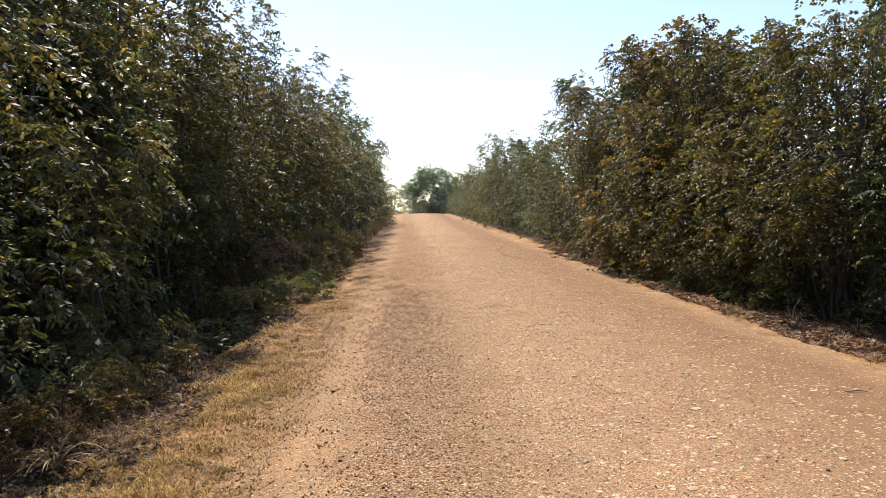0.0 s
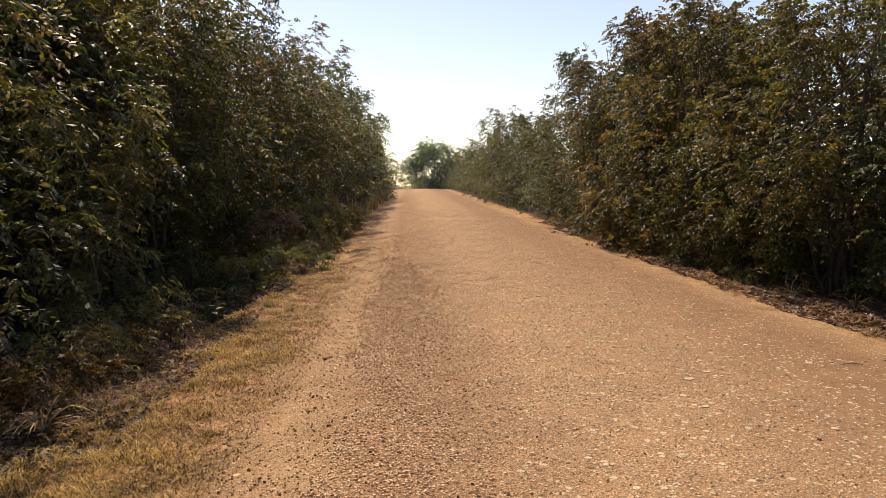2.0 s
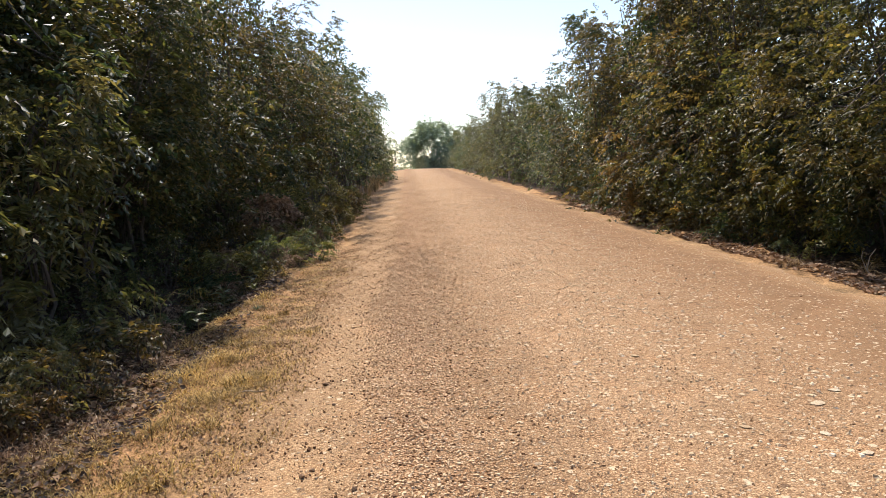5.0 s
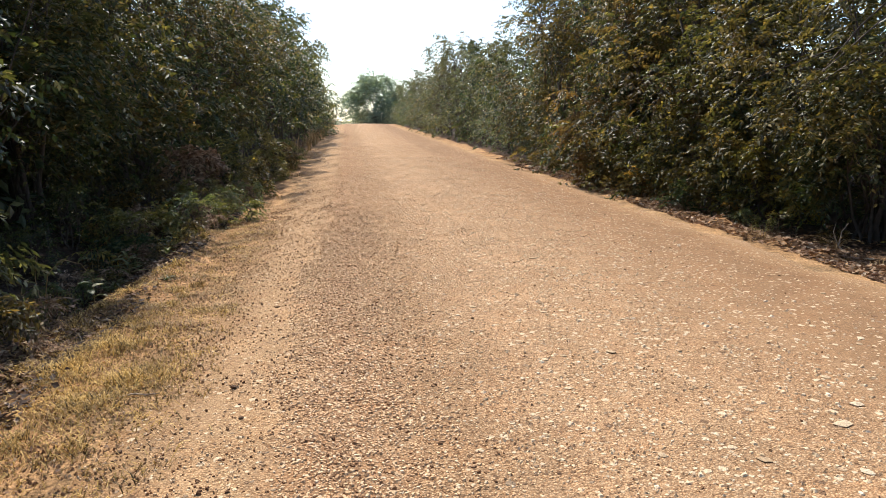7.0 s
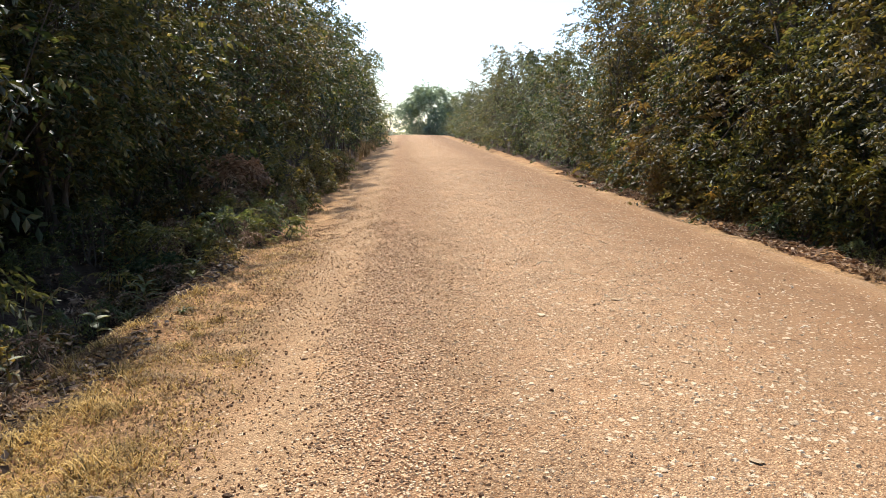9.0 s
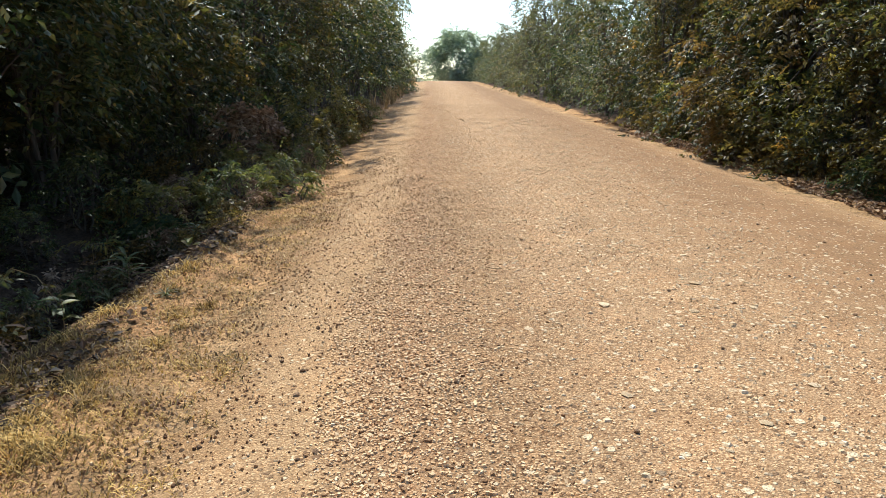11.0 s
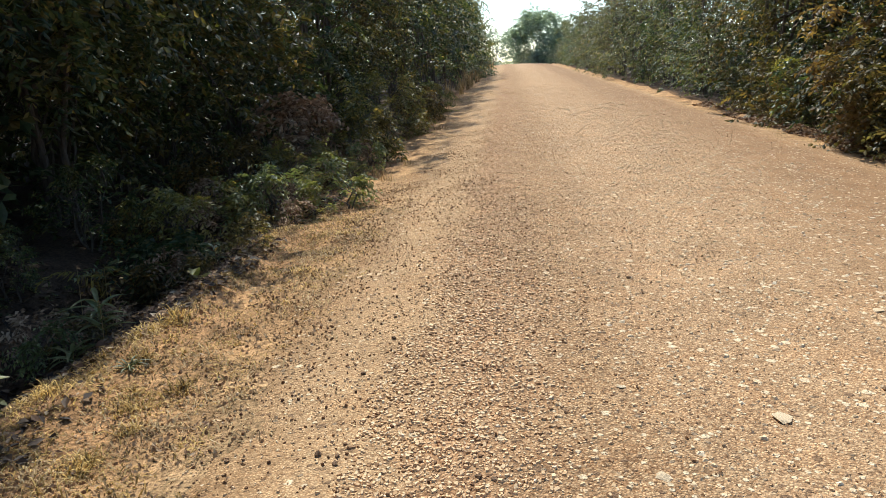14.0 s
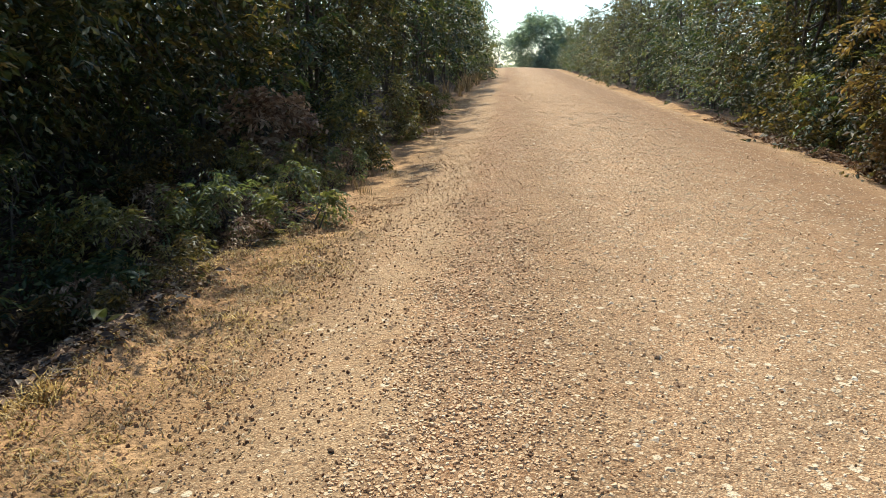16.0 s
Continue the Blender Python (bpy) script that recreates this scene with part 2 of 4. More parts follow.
M_LEAF, M_RUST = leaf_material("green_leaves", GREENS, old_share=0.25), leaf_material("rusty_leaves", RUSTY, (0.20, 0.11, 0.044), 0.5, 0.40)
M_OLIVE = leaf_material("olive_leaves", OLIVE, (0.15, 0.09, 0.03), 0.35, 0.36)
# distance haze put into the leaf colour of the trees beyond the crest
M_HAZY = leaf_material("haze_pale_leaves", [(0.0, (0.20, 0.245, 0.215)), (0.6, (0.25, 0.295, 0.26)), (1.0, (0.30, 0.34, 0.29))], (0.22, 0.23, 0.19), 0.3, 0.35, 0.8)
M_HAZELEAF = leaf_material("haze_tinted_leaves", HAZE_TONES, (0.15, 0.12, 0.07), 0.3, 0.34, 0.62)
M_DRYLEAF = straw_material("dry_leaves", [(0.0, (0.16, 0.09, 0.05)), (0.5, (0.32, 0.20, 0.12)), (1.0, (0.55, 0.39, 0.26))], 0.3)
M_FRESH = leaf_material("fresh_leaves", [(0.0, (0.085, 0.10, 0.044)), (0.6, (0.145, 0.155, 0.068)), (1.0, (0.25, 0.23, 0.11))], (0.2, 0.14, 0.07), 0.4, 0.4)
M_YELLOW = leaf_material("yellowing_leaves", [(0.0, (0.16, 0.155, 0.05)), (1.0, (0.28, 0.24, 0.085))], (0.4, 0.28, 0.08), 0.4, 0.5)
M_GRAVEL = stone_material("gravel", [(0.0, (0.15, 0.08, 0.04)), (0.12, (0.30, 0.17, 0.085)), (0.26, (0.54, 0.345, 0.185)), (0.7, (0.63, 0.425, 0.24)), (0.92, (0.66, 0.47, 0.28)), (1.0, (0.72, 0.54, 0.35))])
M_CHIP = stone_material("pale_chips", [(0.0, (0.46, 0.31, 0.17)), (0.4, (0.62, 0.45, 0.27)), (0.85, (0.72, 0.55, 0.36)), (1.0, (0.80, 0.66, 0.47))])
M_CRUMB = stone_material("soil_crumbs", [(0.0, (0.14, 0.072, 0.034)), (0.3, (0.28, 0.155, 0.072)), (0.7, (0.42, 0.255, 0.125)), (1.0, (0.60, 0.42, 0.23))])
M_DARKCHIP = stone_material("dark_chips", [(0.0, (0.085, 0.042, 0.022)), (0.6, (0.19, 0.10, 0.05)), (1.0, (0.34, 0.19, 0.09))])
M_STONE = loose_stone_material("laterite_stone", [(0.0, (0.11, 0.066, 0.04)), (0.5, (0.21, 0.125, 0.072)), (1.0, (0.34, 0.21, 0.12))])
M_PALE = loose_stone_material("pale_stone", [(0.0, (0.48, 0.33, 0.19)), (0.6, (0.60, 0.44, 0.275)), (1.0, (0.70, 0.55, 0.37))])
M_STRAW = straw_material("dry_grass", [(0.0, (0.16, 0.10, 0.04)), (0.4, (0.34, 0.22, 0.095)), (0.8, (0.48, 0.335, 0.16)), (1.0, (0.57, 0.43, 0.24))])
# leaf litter with the deep shade under the trees put into its colour
M_SHADE_LITTER = straw_material("shade_dark_leaves", [(0.0, (0.025, 0.014, 0.009)), (0.6, (0.06, 0.034, 0.02)), (0.93, (0.12, 0.07, 0.04)), (1.0, (0.34, 0.22, 0.13))], 0.1)
M_LITTER = straw_material("leaf_litter", [(0.0, (0.10, 0.05, 0.028)), (0.5, (0.24, 0.13, 0.065)), (0.85, (0.36, 0.23, 0.13)), (1.0, (0.5, 0.38, 0.26))])


# ---- the lie of the land ----
ROAD_HALF = 2.95
CREST = 88.0


def rise(y):
    """Height of the road's middle line: level, then a long gentle climb to a crest, then down."""
    y = np.asarray(y, float)
    up = 0.0175 * np.where(y < 8, 0, np.where(y < 14, (y - 8) ** 2 / 12, y - 11))
    over = np.where(y > CREST - 6, (y - CREST + 6) ** 2 * 0.0028, 0)
    down = np.where(y > CREST + 6, 0.0028 * 144 + 0.0672 * (y - CREST - 6), over)
    z = up - down
    return np.where(y > 160, np.maximum(z, -2.5), z)


def land(x, y):
    """Height of the ground sheet: verges a little lower than the road, a bank on which the trees stand."""
    x, y = np.asarray(x, float), np.asarray(y, float)
    ax = np.abs(x)
    drop = np.interp(ax, [0, 2.6, 3.2, 3.9, 5.0, 8.0], [-0.06, -0.09, -0.11, -0.19, -0.24, -0.18])
    rough = 0.028 * np.sin(x * 3.1 + 1.7 * np.sin(y * 1.3)) * np.sin(y * 2.3 + x) + 0.02 * np.sin(x * 7.7 + y * 5.1) * np.sin(y * 6.3 - x * 2)
    berm_x = 3.45 + 0.10 * np.sin(y * 0.9 + 1) + 0.05 * np.sin(y * 2.7)
    berm = (0.07 + 0.03 * np.sin(y * 3.3) + 0.025 * np.sin(y * 7.9 + 2)) * np.exp(-((x - berm_x) / 0.16) ** 2)
    lip = 0.10 * np.exp(-((x + 3.70 + 0.06 * np.sin(y * 1.7)) / 0.18) ** 2) * np.clip((y - 8.6) / 0.8, 0, 1) * np.clip((13.2 - y) / 0.8, 0, 1)
    ditch = 0.30 * np.exp(-((x + 4.75) / 0.55) ** 4) * np.clip((y - 8.0) / 1.5, 0, 1) * np.clip((14.0 - y) / 1.5, 0, 1)
    return rise(y) + drop + berm + lip - ditch + rough * np.interp(ax, [2.4, 3.2, 9], [0.25, 1, 1.5])


def road_top(x, y):
    x, y = np.asarray(x, float), np.asarray(y, float)
    crown = 0.03 - 0.011 * x * x
    ridge = 0.018 * np.exp(-((x + 1.75) / 0.28) ** 2) - 0.015 * np.exp(-((x + 0.75) / 0.35) ** 2) - 0.018 * np.exp(-((x - 1.15) / 0.4) ** 2)
    wob = 0.006 * np.sin(x * 5 + y * 3.7) * np.sin(y * 5.3 + 2 * x) + 0.004 * np.sin(13 * x - 7 * y) * np.sin(11 * y)
    return rise(y) + crown + ridge + wob


def mesh_from(name, verts, faces, mat, smooth=False):
    me = bpy.data.meshes.new(name)
    verts, faces = np.asarray(verts, np.float32), np.asarray(faces, np.int32)
    k = faces.shape[1]
    me.vertices.add(len(verts))
    me.vertices.foreach_set("co", verts.ravel())
    me.loops.add(faces.size)
    me.loops.foreach_set("vertex_index", faces.ravel())
    me.polygons.add(len(faces))
    me.polygons.foreach_set("loop_start", np.arange(0, faces.size, k, dtype=np.int32))
    me.polygons.foreach_set("use_smooth", np.full(len(faces), smooth))
    me.update(calc_edges=True)
    me.materials.append(mat)
    return me


def sheet(name, xs, ys, height, mat):
    gx, gy = np.meshgrid(xs, ys)
    v = np.stack([gx, gy, height(gx, gy)], -1).reshape(-1, 3)
    i_ = np.arange(len(ys) - 1)[:, None] * len(xs) + np.arange(len(xs) - 1)[None]
    f = np.stack([i_, i_ + 1, i_ + 1 + len(xs), i_ + len(xs)], -1).reshape(-1, 4)
    return new(name, mesh_from(name, v, f, mat, True))


far = np.array([30, 60, 120, 300, 800, 2000, 4000.0])
xs = np.concatenate([-far[::-1], np.arange(-14, -7, 0.6), np.arange(-7, 7.001, 0.125), np.arange(7.6, 14, 0.6), far])
ys = np.concatenate([[-2000, -400, -100, -40, -20, -10, -6], np.arange(-4, 20, 0.14), np.arange(20, 120, 1.0), [130, 150, 170, 200, 300, 500, 900, 1800, 4000.0]])
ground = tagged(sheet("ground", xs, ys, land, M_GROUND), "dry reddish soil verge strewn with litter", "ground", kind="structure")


def road_edge(x, y):
    """The road's surface, ragged at both edges, where it dips under the verge."""
    z = road_top(x, y)
    rag = 0.13 * np.sin(y * 1.9) * np.sin(y * 0.73 + 1) + 0.06 * np.sin(y * 5.1 + x) + 0.03 * np.sin(y * 13.7)
    d = np.clip((np.abs(x) - (ROAD_HALF - 0.45 + rag)) / 0.75, 0, 1)
    return z * (1 - d) + (land(x, y) - 0.03) * d


road = tagged(sheet("road", np.arange(-3.4, 3.401, 0.1), np.concatenate([[-40, -20, -10, -6], np.arange(-3, 22, 0.1), np.arange(22, 104, 1.0)]), road_edge, M_ROAD),
              "unpaved orange laterite gravel road between bushes", "road", kind="structure")


# ---- foliage ----
def unit(v):
    return v / np.maximum(np.linalg.norm(v, axis=-1, keepdims=True), 1e-9)


def fronds(rng, pos, axis, length, pairs, leaf, width, droop):
    """Compound leaves: at each place a drooping stalk with pairs of folded leaflets. Returns verts and triangles."""
    f = len(pos)
    down = np.array([0, 0, -1.0])
    side = unit(np.cross(axis, rng.normal(0, 0.35, (f, 3)) + [0, 0, 1]))
    s = (np.arange(pairs) + 0.7) / pairs
    s = np.concatenate([s, s])
    sg = np.concatenate([np.ones(pairs), -np.ones(pairs)])
    k = 2 * pairs
    L = length[:, None, None]
    base = pos[:, None] + axis[:, None] * L * s[None, :, None] + down * (droop[:, None, None] * L * s[None, :, None] ** 2)
    d = unit(side[:, None] * sg[None, :, None] + axis[:, None] * 0.45 + down * 0.35 + rng.normal(0, 0.28, (f, k, 3)))
    up = unit(np.cross(d, axis[:, None]) * -sg[None, :, None] + rng.normal(0, 0.35, (f, k, 3)))
    across = unit(np.cross(d, up))
    ll = (leaf * rng.uniform(0.7, 1.25, (f, k, 1))) * (1 - 0.35 * (s[None, :, None] - 0.5) ** 2)
    ww = width * rng.uniform(0.75, 1.2, (f, k, 1))
    mid = base + d * ll * 0.5
    tip = base + d * ll + down * ll * 0.18
    fold = up * ww * 0.28
    v = np.stack([base, mid + across * ww * 0.5 + fold, tip, mid - across * ww * 0.5 + fold], 2).reshape(-1, 3)
    i_ = np.arange(f * k)[:, None] * 4
    tri = np.concatenate([i_ + [0, 1, 2], i_ + [0, 2, 3]], 1).reshape(-1, 3)
    return v, tri


def tube(points, radii, sides=6):
    points = np.asarray(points, float)
    v, f = [], []
    for n_, (p, r) in enumerate(zip(points, radii)):
        q = points[min(n_ + 1, len(points) - 1)] - points[max(n_ - 1, 0)]
        q = q / (np.linalg.norm(q) + 1e-9)
        a_ = np.cross(q, [0.3, 1, 0.1])
        a_ /= np.linalg.norm(a_) + 1e-9
        b_ = np.cross(q, a_)
        for m in range(sides):
            t_ = 2 * math.pi * m / sides
            v.append(p + r * (a_ * math.cos(t_) + b_ * math.sin(t_)))
    for n_ in range(len(points) - 1):
        for m in range(sides):
            m2 = (m + 1) % sides
            f.append((n_ * sides + m, n_ * sides + m2, (n_ + 1) * sides + m2, (n_ + 1) * sides + m))
    return v, f


def tubes_mesh(name, runs, mat, sides=6):
    """Tubes in one mesh; each later one is grafted onto the nearest earlier ring."""
    verts, faces = [], []
    for pts, rad in runs:
        v, f = tube(pts, rad, sides)
        k = len(verts)
        if k:
            near = int(np.argmin(((np.asarray(verts) - v[0]) ** 2).sum(1)))
            faces.append((near, k, k + 1, near - near % sides + (near + 1) % sides))
        faces += [tuple(q + k for q in face) for face in f]
        verts += v
    return mesh_from(name, verts, faces, mat, True)


def part(name, me, parent, label=""):
    ob = new(name, me)
    ob.parent = parent
    if label:
        ob["label"] = label
    return ob


def tree(name, seed, height, radius, clumps, per_clump, mat, leaf=0.12, width=0.046, pairs=5, skirt=0.12, top=0.35, label="", group="", category="tree", limbs=False, lobe=(0.28, 0.50)):
    """A many-stemmed roadside tree: tapered stems and limbs, and a crown of leafy clumps with gaps."""
    rng = np.random.default_rng(seed)
    lobes = int(rng.integers(8, 11)) if height > 1.5 else 5
    lu = (np.arange(lobes) + rng.uniform(0.1, 0.9, lobes)) / lobes
    prof = np.interp(lu, [0, 0.2, 0.6, 0.85, 1], [0.72, 0.86, 0.72, 0.46, top * 0.6])
    la = np.arange(lobes) * 2.4 + rng.uniform(-0.6, 0.6, lobes)
    lc = np.stack([radius * prof * np.cos(la), radius * prof * np.sin(la), height * (skirt + (0.86 - skirt) * lu)], -1)
    lr = radius * rng.uniform(*lobe, lobes)
    pick = np.arange(clumps) % lobes
    d = unit(rng.normal(0, 1, (clumps, 3)))
    c = lc[pick] + d * lr[pick, None] * (rng.uniform(0, 1, (clumps, 1)) ** 0.45) * [1, 1, 1.15]
    c[:, 2] = np.clip(c[:, 2], height * skirt * 0.6, None)
    size = rng.uniform(0.20, 0.42, clumps) * radius / 1.7
    # thin shoots that stand out of the top, leafy along their length
    shoots = max(4, clumps // 24)
    sa, sr = rng.uniform(0, 2 * math.pi, shoots), radius * 0.75 * rng.uniform(0, 1, shoots) ** 0.6
    foot = np.stack([sr * np.cos(sa), sr * np.sin(sa), height * rng.uniform(0.82, 0.92, shoots)], -1)
    way = unit(np.stack([np.cos(sa) * 0.5, np.sin(sa) * 0.5, np.ones(shoots)], -1) + rng.normal(0, 0.2, (shoots, 3)))
    reach = height * rng.uniform(0.05, 0.14, shoots)
    cs = np.concatenate([foot + way * (reach * q)[:, None] for q in (0.35, 0.7, 1.0)])
    c, size = np.concatenate([c, cs]), np.concatenate([size, np.repeat([0.26, 0.21, 0.15], shoots) * radius / 1.7])
    n_ = len(c) * per_clump
    idx = np.repeat(np.arange(len(c)), per_clump)
    d = unit(rng.normal(0, 1, (n_, 3)))
    pos = c[idx] + d * size[idx, None] * rng.uniform(0.25, 1.0, (n_, 1)) * [1, 1, 1.25]
    out = unit(pos * [1, 1, 0] + 1e-6)
    axis = unit(d * 0.7 + out * 0.7 + [0, 0, 0.25] + rng.normal(0, 0.3, (n_, 3)))
    v, tri = fronds(rng, pos, axis, rng.uniform(0.22, 0.42, n_) * leaf / 0.12, pairs, leaf, width, rng.uniform(0.25, 0.9, n_))
    v[:, 2] = np.maximum(v[:, 2], 0.03)
    crown_me = mesh_from("crown", v, tri, mat)
    thick = min(1.0, radius / 1.9)
    stems = []
    small = height < 1.5
    for _ in range(3 if small else int(rng.integers(3, 5))):
        a_ = rng.uniform(0, 2 * math.pi)
        lean = rng.uniform(0.15, 0.5) * radius
        b0 = np.array([math.cos(a_), math.sin(a_), 0]) * 0.12
        pts = [b0 - [0, 0, 0.25]] + [b0 + np.array([math.cos(a_), math.sin(a_), 0]) * lean * t_ ** 1.3 + [0, 0, height * 0.88 * t_] + rng.normal(0, 0.05, 3) for t_ in (0.05, 0.2, 0.4, 0.6, 0.8, 1.0)]
        runs = []
        stems.append(runs)
        runs.append((pts, np.array([0.055, 0.052, 0.044, 0.037, 0.028, 0.018, 0.007]) * thick))
        for _ in range(2 if small else 5):
            q = int(rng.integers(2, 6))
            tgt = c[int(rng.integers(0, len(c)))]
            p0 = np.array(pts[q])
            mid = (p0 + tgt) / 2 + [0, 0, 0.15]
            runs.append(([p0, mid, tgt], np.array([0.022, 0.014, 0.004]) * thick))
    for f_, w_, r_ in zip(foot, way, reach):
        runs = min(stems, key=lambda q: np.linalg.norm(q[0][0][-2] - f_))
        runs.append(([runs[0][0][-2], f_, f_ + w_ * r_], np.array([0.016, 0.011, 0.003]) * thick))
        if small:
            break
    root = new(name)
    tagged(root, label, category, group)
    for runs in stems:
        stem = part("stem", tubes_mesh("stem", runs[:1] if limbs else runs, M_BARK, 3 if small else 5), root, "slender brown stem")
        for run in runs[1:] if limbs else ():
            part("limb", tubes_mesh("limb", [run], M_BARK, 4), stem)
    part("crown", crown_me, root)
    return root


def put(root, x, y, turn, size, sink=0.05):
    m = Matrix.LocRotScale((x, y, float(land(x, y)) - sink), Euler((0, 0, turn)), None)
    ob = copy_thing(root, m)
    ob.scale = (size, size, size)
    return ob


rng = np.random.default_rng(7)
LEFT, RIGHT, FAR, BACK = "trees along the shaded verge", "trees along the open verge", "trees further down the road", "trees behind the front row"
GREEN_LABEL = "dense dark green tree with drooping compound leaves beside the dirt road"
RUST_LABEL = "dense tree with green and rust-brown leaves beside the dirt road"
shade_kinds = [tree("roadside_tree", 21 + k, 5.6, 1.95, 135, 9, M_OLIVE if k == 1 else M_LEAF, leaf=0.08, width=0.042, pairs=5, skirt=0.20, lobe=(0.32, 0.56), limbs=True, label=GREEN_LABEL) for k in range(3)]
near_kinds = [tree("roadside_tree", 11 + k, 5.6, 1.95, 150, 12, (M_RUST, M_OLIVE, M_LEAF, M_OLIVE)[k], leaf=0.092, width=0.05, skirt=0.06, limbs=True, lobe=(0.34, 0.60), label=RUST_LABEL if k == 0 else GREEN_LABEL) for k in range(4)]
far_kinds = [tree("roadside_tree", 31 + k, 5.6, 1.9, 94, 6, M_HAZELEAF if k else M_LEAF, leaf=0.135, width=0.068, pairs=4, skirt=0.05, lobe=(0.32, 0.56), label="green tree far along the dirt road") for k in range(3)]
verge_kinds = [tree("roadside_tree", 36 + k, 5.6, 1.9, 94, 6, M_LEAF, leaf=0.125, width=0.064, pairs=4, skirt=0.24, lobe=(0.32, 0.56), label="dark green tree far along the shaded verge") for k in range(2)]
crest_kinds = [tree("roadside_tree", 41 + k, 5.6, 1.9, 70, 4, M_HAZELEAF, leaf=0.19, width=0.09, pairs=4, skirt=0.05, lobe=(0.32, 0.56), label="green tree close to the road's crest, paled for haze") for k in range(2)]
back_kinds = [tree("roadside_tree", 51 + k, 5.6, 1.9, 70, 6, M_LEAF, leaf=0.17, width=0.085, pairs=4, skirt=0.04, lobe=(0.36, 0.62), label="tall green tree rising behind the roadside bushes") for k in range(2)]


def row(kinds, step, sway, group, line):
    """Trees along a line given as stations (y, x, height)."""
    ly, lx, lh = zip(*line)
    y, last = ly[0], None
    while y < ly[-1]:
        k = int(rng.integers(0, len(kinds)))
        if k == last:
            k = (k + 1) % len(kinds)
        last = k
        h = float(np.interp(y, ly, lh)) * rng.uniform(0.9, 1.07)
        ob = put(kinds[k], float(np.interp(y, ly, lx)) + rng.uniform(-sway, sway), y + rng.uniform(-0.3, 0.3), rng.uniform(0, 6.28), h / 5.6)
        ob["group"] = group
        y += step * rng.uniform(0.85, 1.15)


row(shade_kinds, 2.0, 0.18, LEFT, [(2.5, -6.6, 5.8), (7, -6.6, 5.9), (8.2, -7.1, 6.0), (9.6, -7.3, 6.1), (10.6, -7.3, 6.6), (13.7, -7.2, 7.1), (17.5, -6.7, 7.6), (20, -6.3, 6.6), (27, -5.8, 6.3)])
row(near_kinds[1:], 2.0, 0.3, RIGHT, [(7.0, 5.6, 4.3), (10, 5.4, 4.8), (12, 5.2, 5.1), (14.5, 5.3, 5.6), (16.0, 5.4, 6.0)])
row(near_kinds[1:], 2.0, 0.3, RIGHT, [(19.8, 5.3, 6.0), (27.5, 5.3, 6.0)])
for x, y, size in ((5.0, 16.6, 1.04), (5.3, 18.3, 1.08)):
    put(near_kinds[0], x, y, 1.3 * y, size)["group"] = RIGHT
row(verge_kinds, 2.5, 0.25, FAR, [(28, -5.6, 6.4), (45, -5.3, 6.6)])
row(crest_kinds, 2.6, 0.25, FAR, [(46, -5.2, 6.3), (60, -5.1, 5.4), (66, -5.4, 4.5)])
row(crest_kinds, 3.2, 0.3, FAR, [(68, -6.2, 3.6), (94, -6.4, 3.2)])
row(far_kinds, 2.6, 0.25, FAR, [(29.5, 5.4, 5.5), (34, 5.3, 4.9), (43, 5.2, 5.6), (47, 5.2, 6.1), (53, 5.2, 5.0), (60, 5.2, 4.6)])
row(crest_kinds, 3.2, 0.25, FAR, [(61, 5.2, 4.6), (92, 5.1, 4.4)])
row(back_kinds, 2.7, 0.4, BACK, [(-2, -10.0, 6.6), (30, -8.9, 6.6)])
row(back_kinds, 6.5, 0.5, BACK, [(32, -8.7, 6.6), (92, -8.2, 5.6)])
row(back_kinds, 6.5, 0.5, BACK, [(2, 9.2, 4.0), (12, 9.2, 4.4), (20, 9.2, 6.2), (40, 9.0, 5.2), (92, 8.8, 4.4)])
row(back_kinds, 3.2, 0.3, BACK, [(6, 7.9, 4.7), (12, 7.9, 5.0), (16, 7.9, 5.5), (24, 8.1, 6.0), (36, 8.0, 5.0)])
for x, y, size in ((-8.5, 9.2, 1.12), (-8.7, 11.4, 1.15)):
    put(back_kinds[int(y) % 2], x, y, 1.7 * y, size)["group"] = BACK
for y, size in ((13.2, 1.18), (15.8, 1.22)):
    put(shade_kinds[int(y) % 3], -7.7, y, 2.3 * y, size)["group"] = LEFT
# unseen rows behind the start of the walk, added to close off the light
row(back_kinds, 3.0, 0.3, LEFT, [(-13, -6.6, 5.6), (1.5, -6.8, 5.6)])
row(back_kinds, 3.0, 0.3, RIGHT, [(-13, 6.4, 5.0), (5.2, 6.2, 4.6)])
UNDER = "bushes in the shade under the trees"
under_kinds = [tree("understory_bush", 61 + k, 2.3, 1.1, 44, 4, M_LEAF, leaf=0.112, width=0.046, pairs=5, skirt=0.04, top=0.8, label="dark leafy bush in the shade under the trees", category="bush") for k in range(3)]


def undergrow(step, line):
    ly, lx, lh = zip(*line)
    for y in np.arange(ly[0], ly[-1], step):
        h = float(np.interp(y, ly, lh)) * rng.uniform(0.75, 1.2)
        put(under_kinds[int(rng.integers(0, 3))], float(np.interp(y, ly, lx)) + rng.uniform(-0.3, 0.3), y + rng.uniform(-0.3, 0.3), rng.uniform(0, 6.28), h / 2.3)["group"] = UNDER


# filler bushes, added to close bright gaps and keep the ground beneath dark
undergrow(1.4, [(3.6, -7.6, 2.2), (9, -7.8, 2.4), (12.5, -7.0, 2.2), (15, -6.3, 2.0), (26, -5.6, 1.9)])
for x, y, h in ((-5.6, 9.6, 0.7), (-5.4, 11.2, 0.6), (-5.5, 12.5, 0.9)):
    put(under_kinds[int(rng.integers(0, 3))], x, y, 2.1 * y, h / 2.3)["group"] = UNDER
undergrow(1.8, [(3.0, -9.2, 2.8), (26, -8.4, 2.6)])
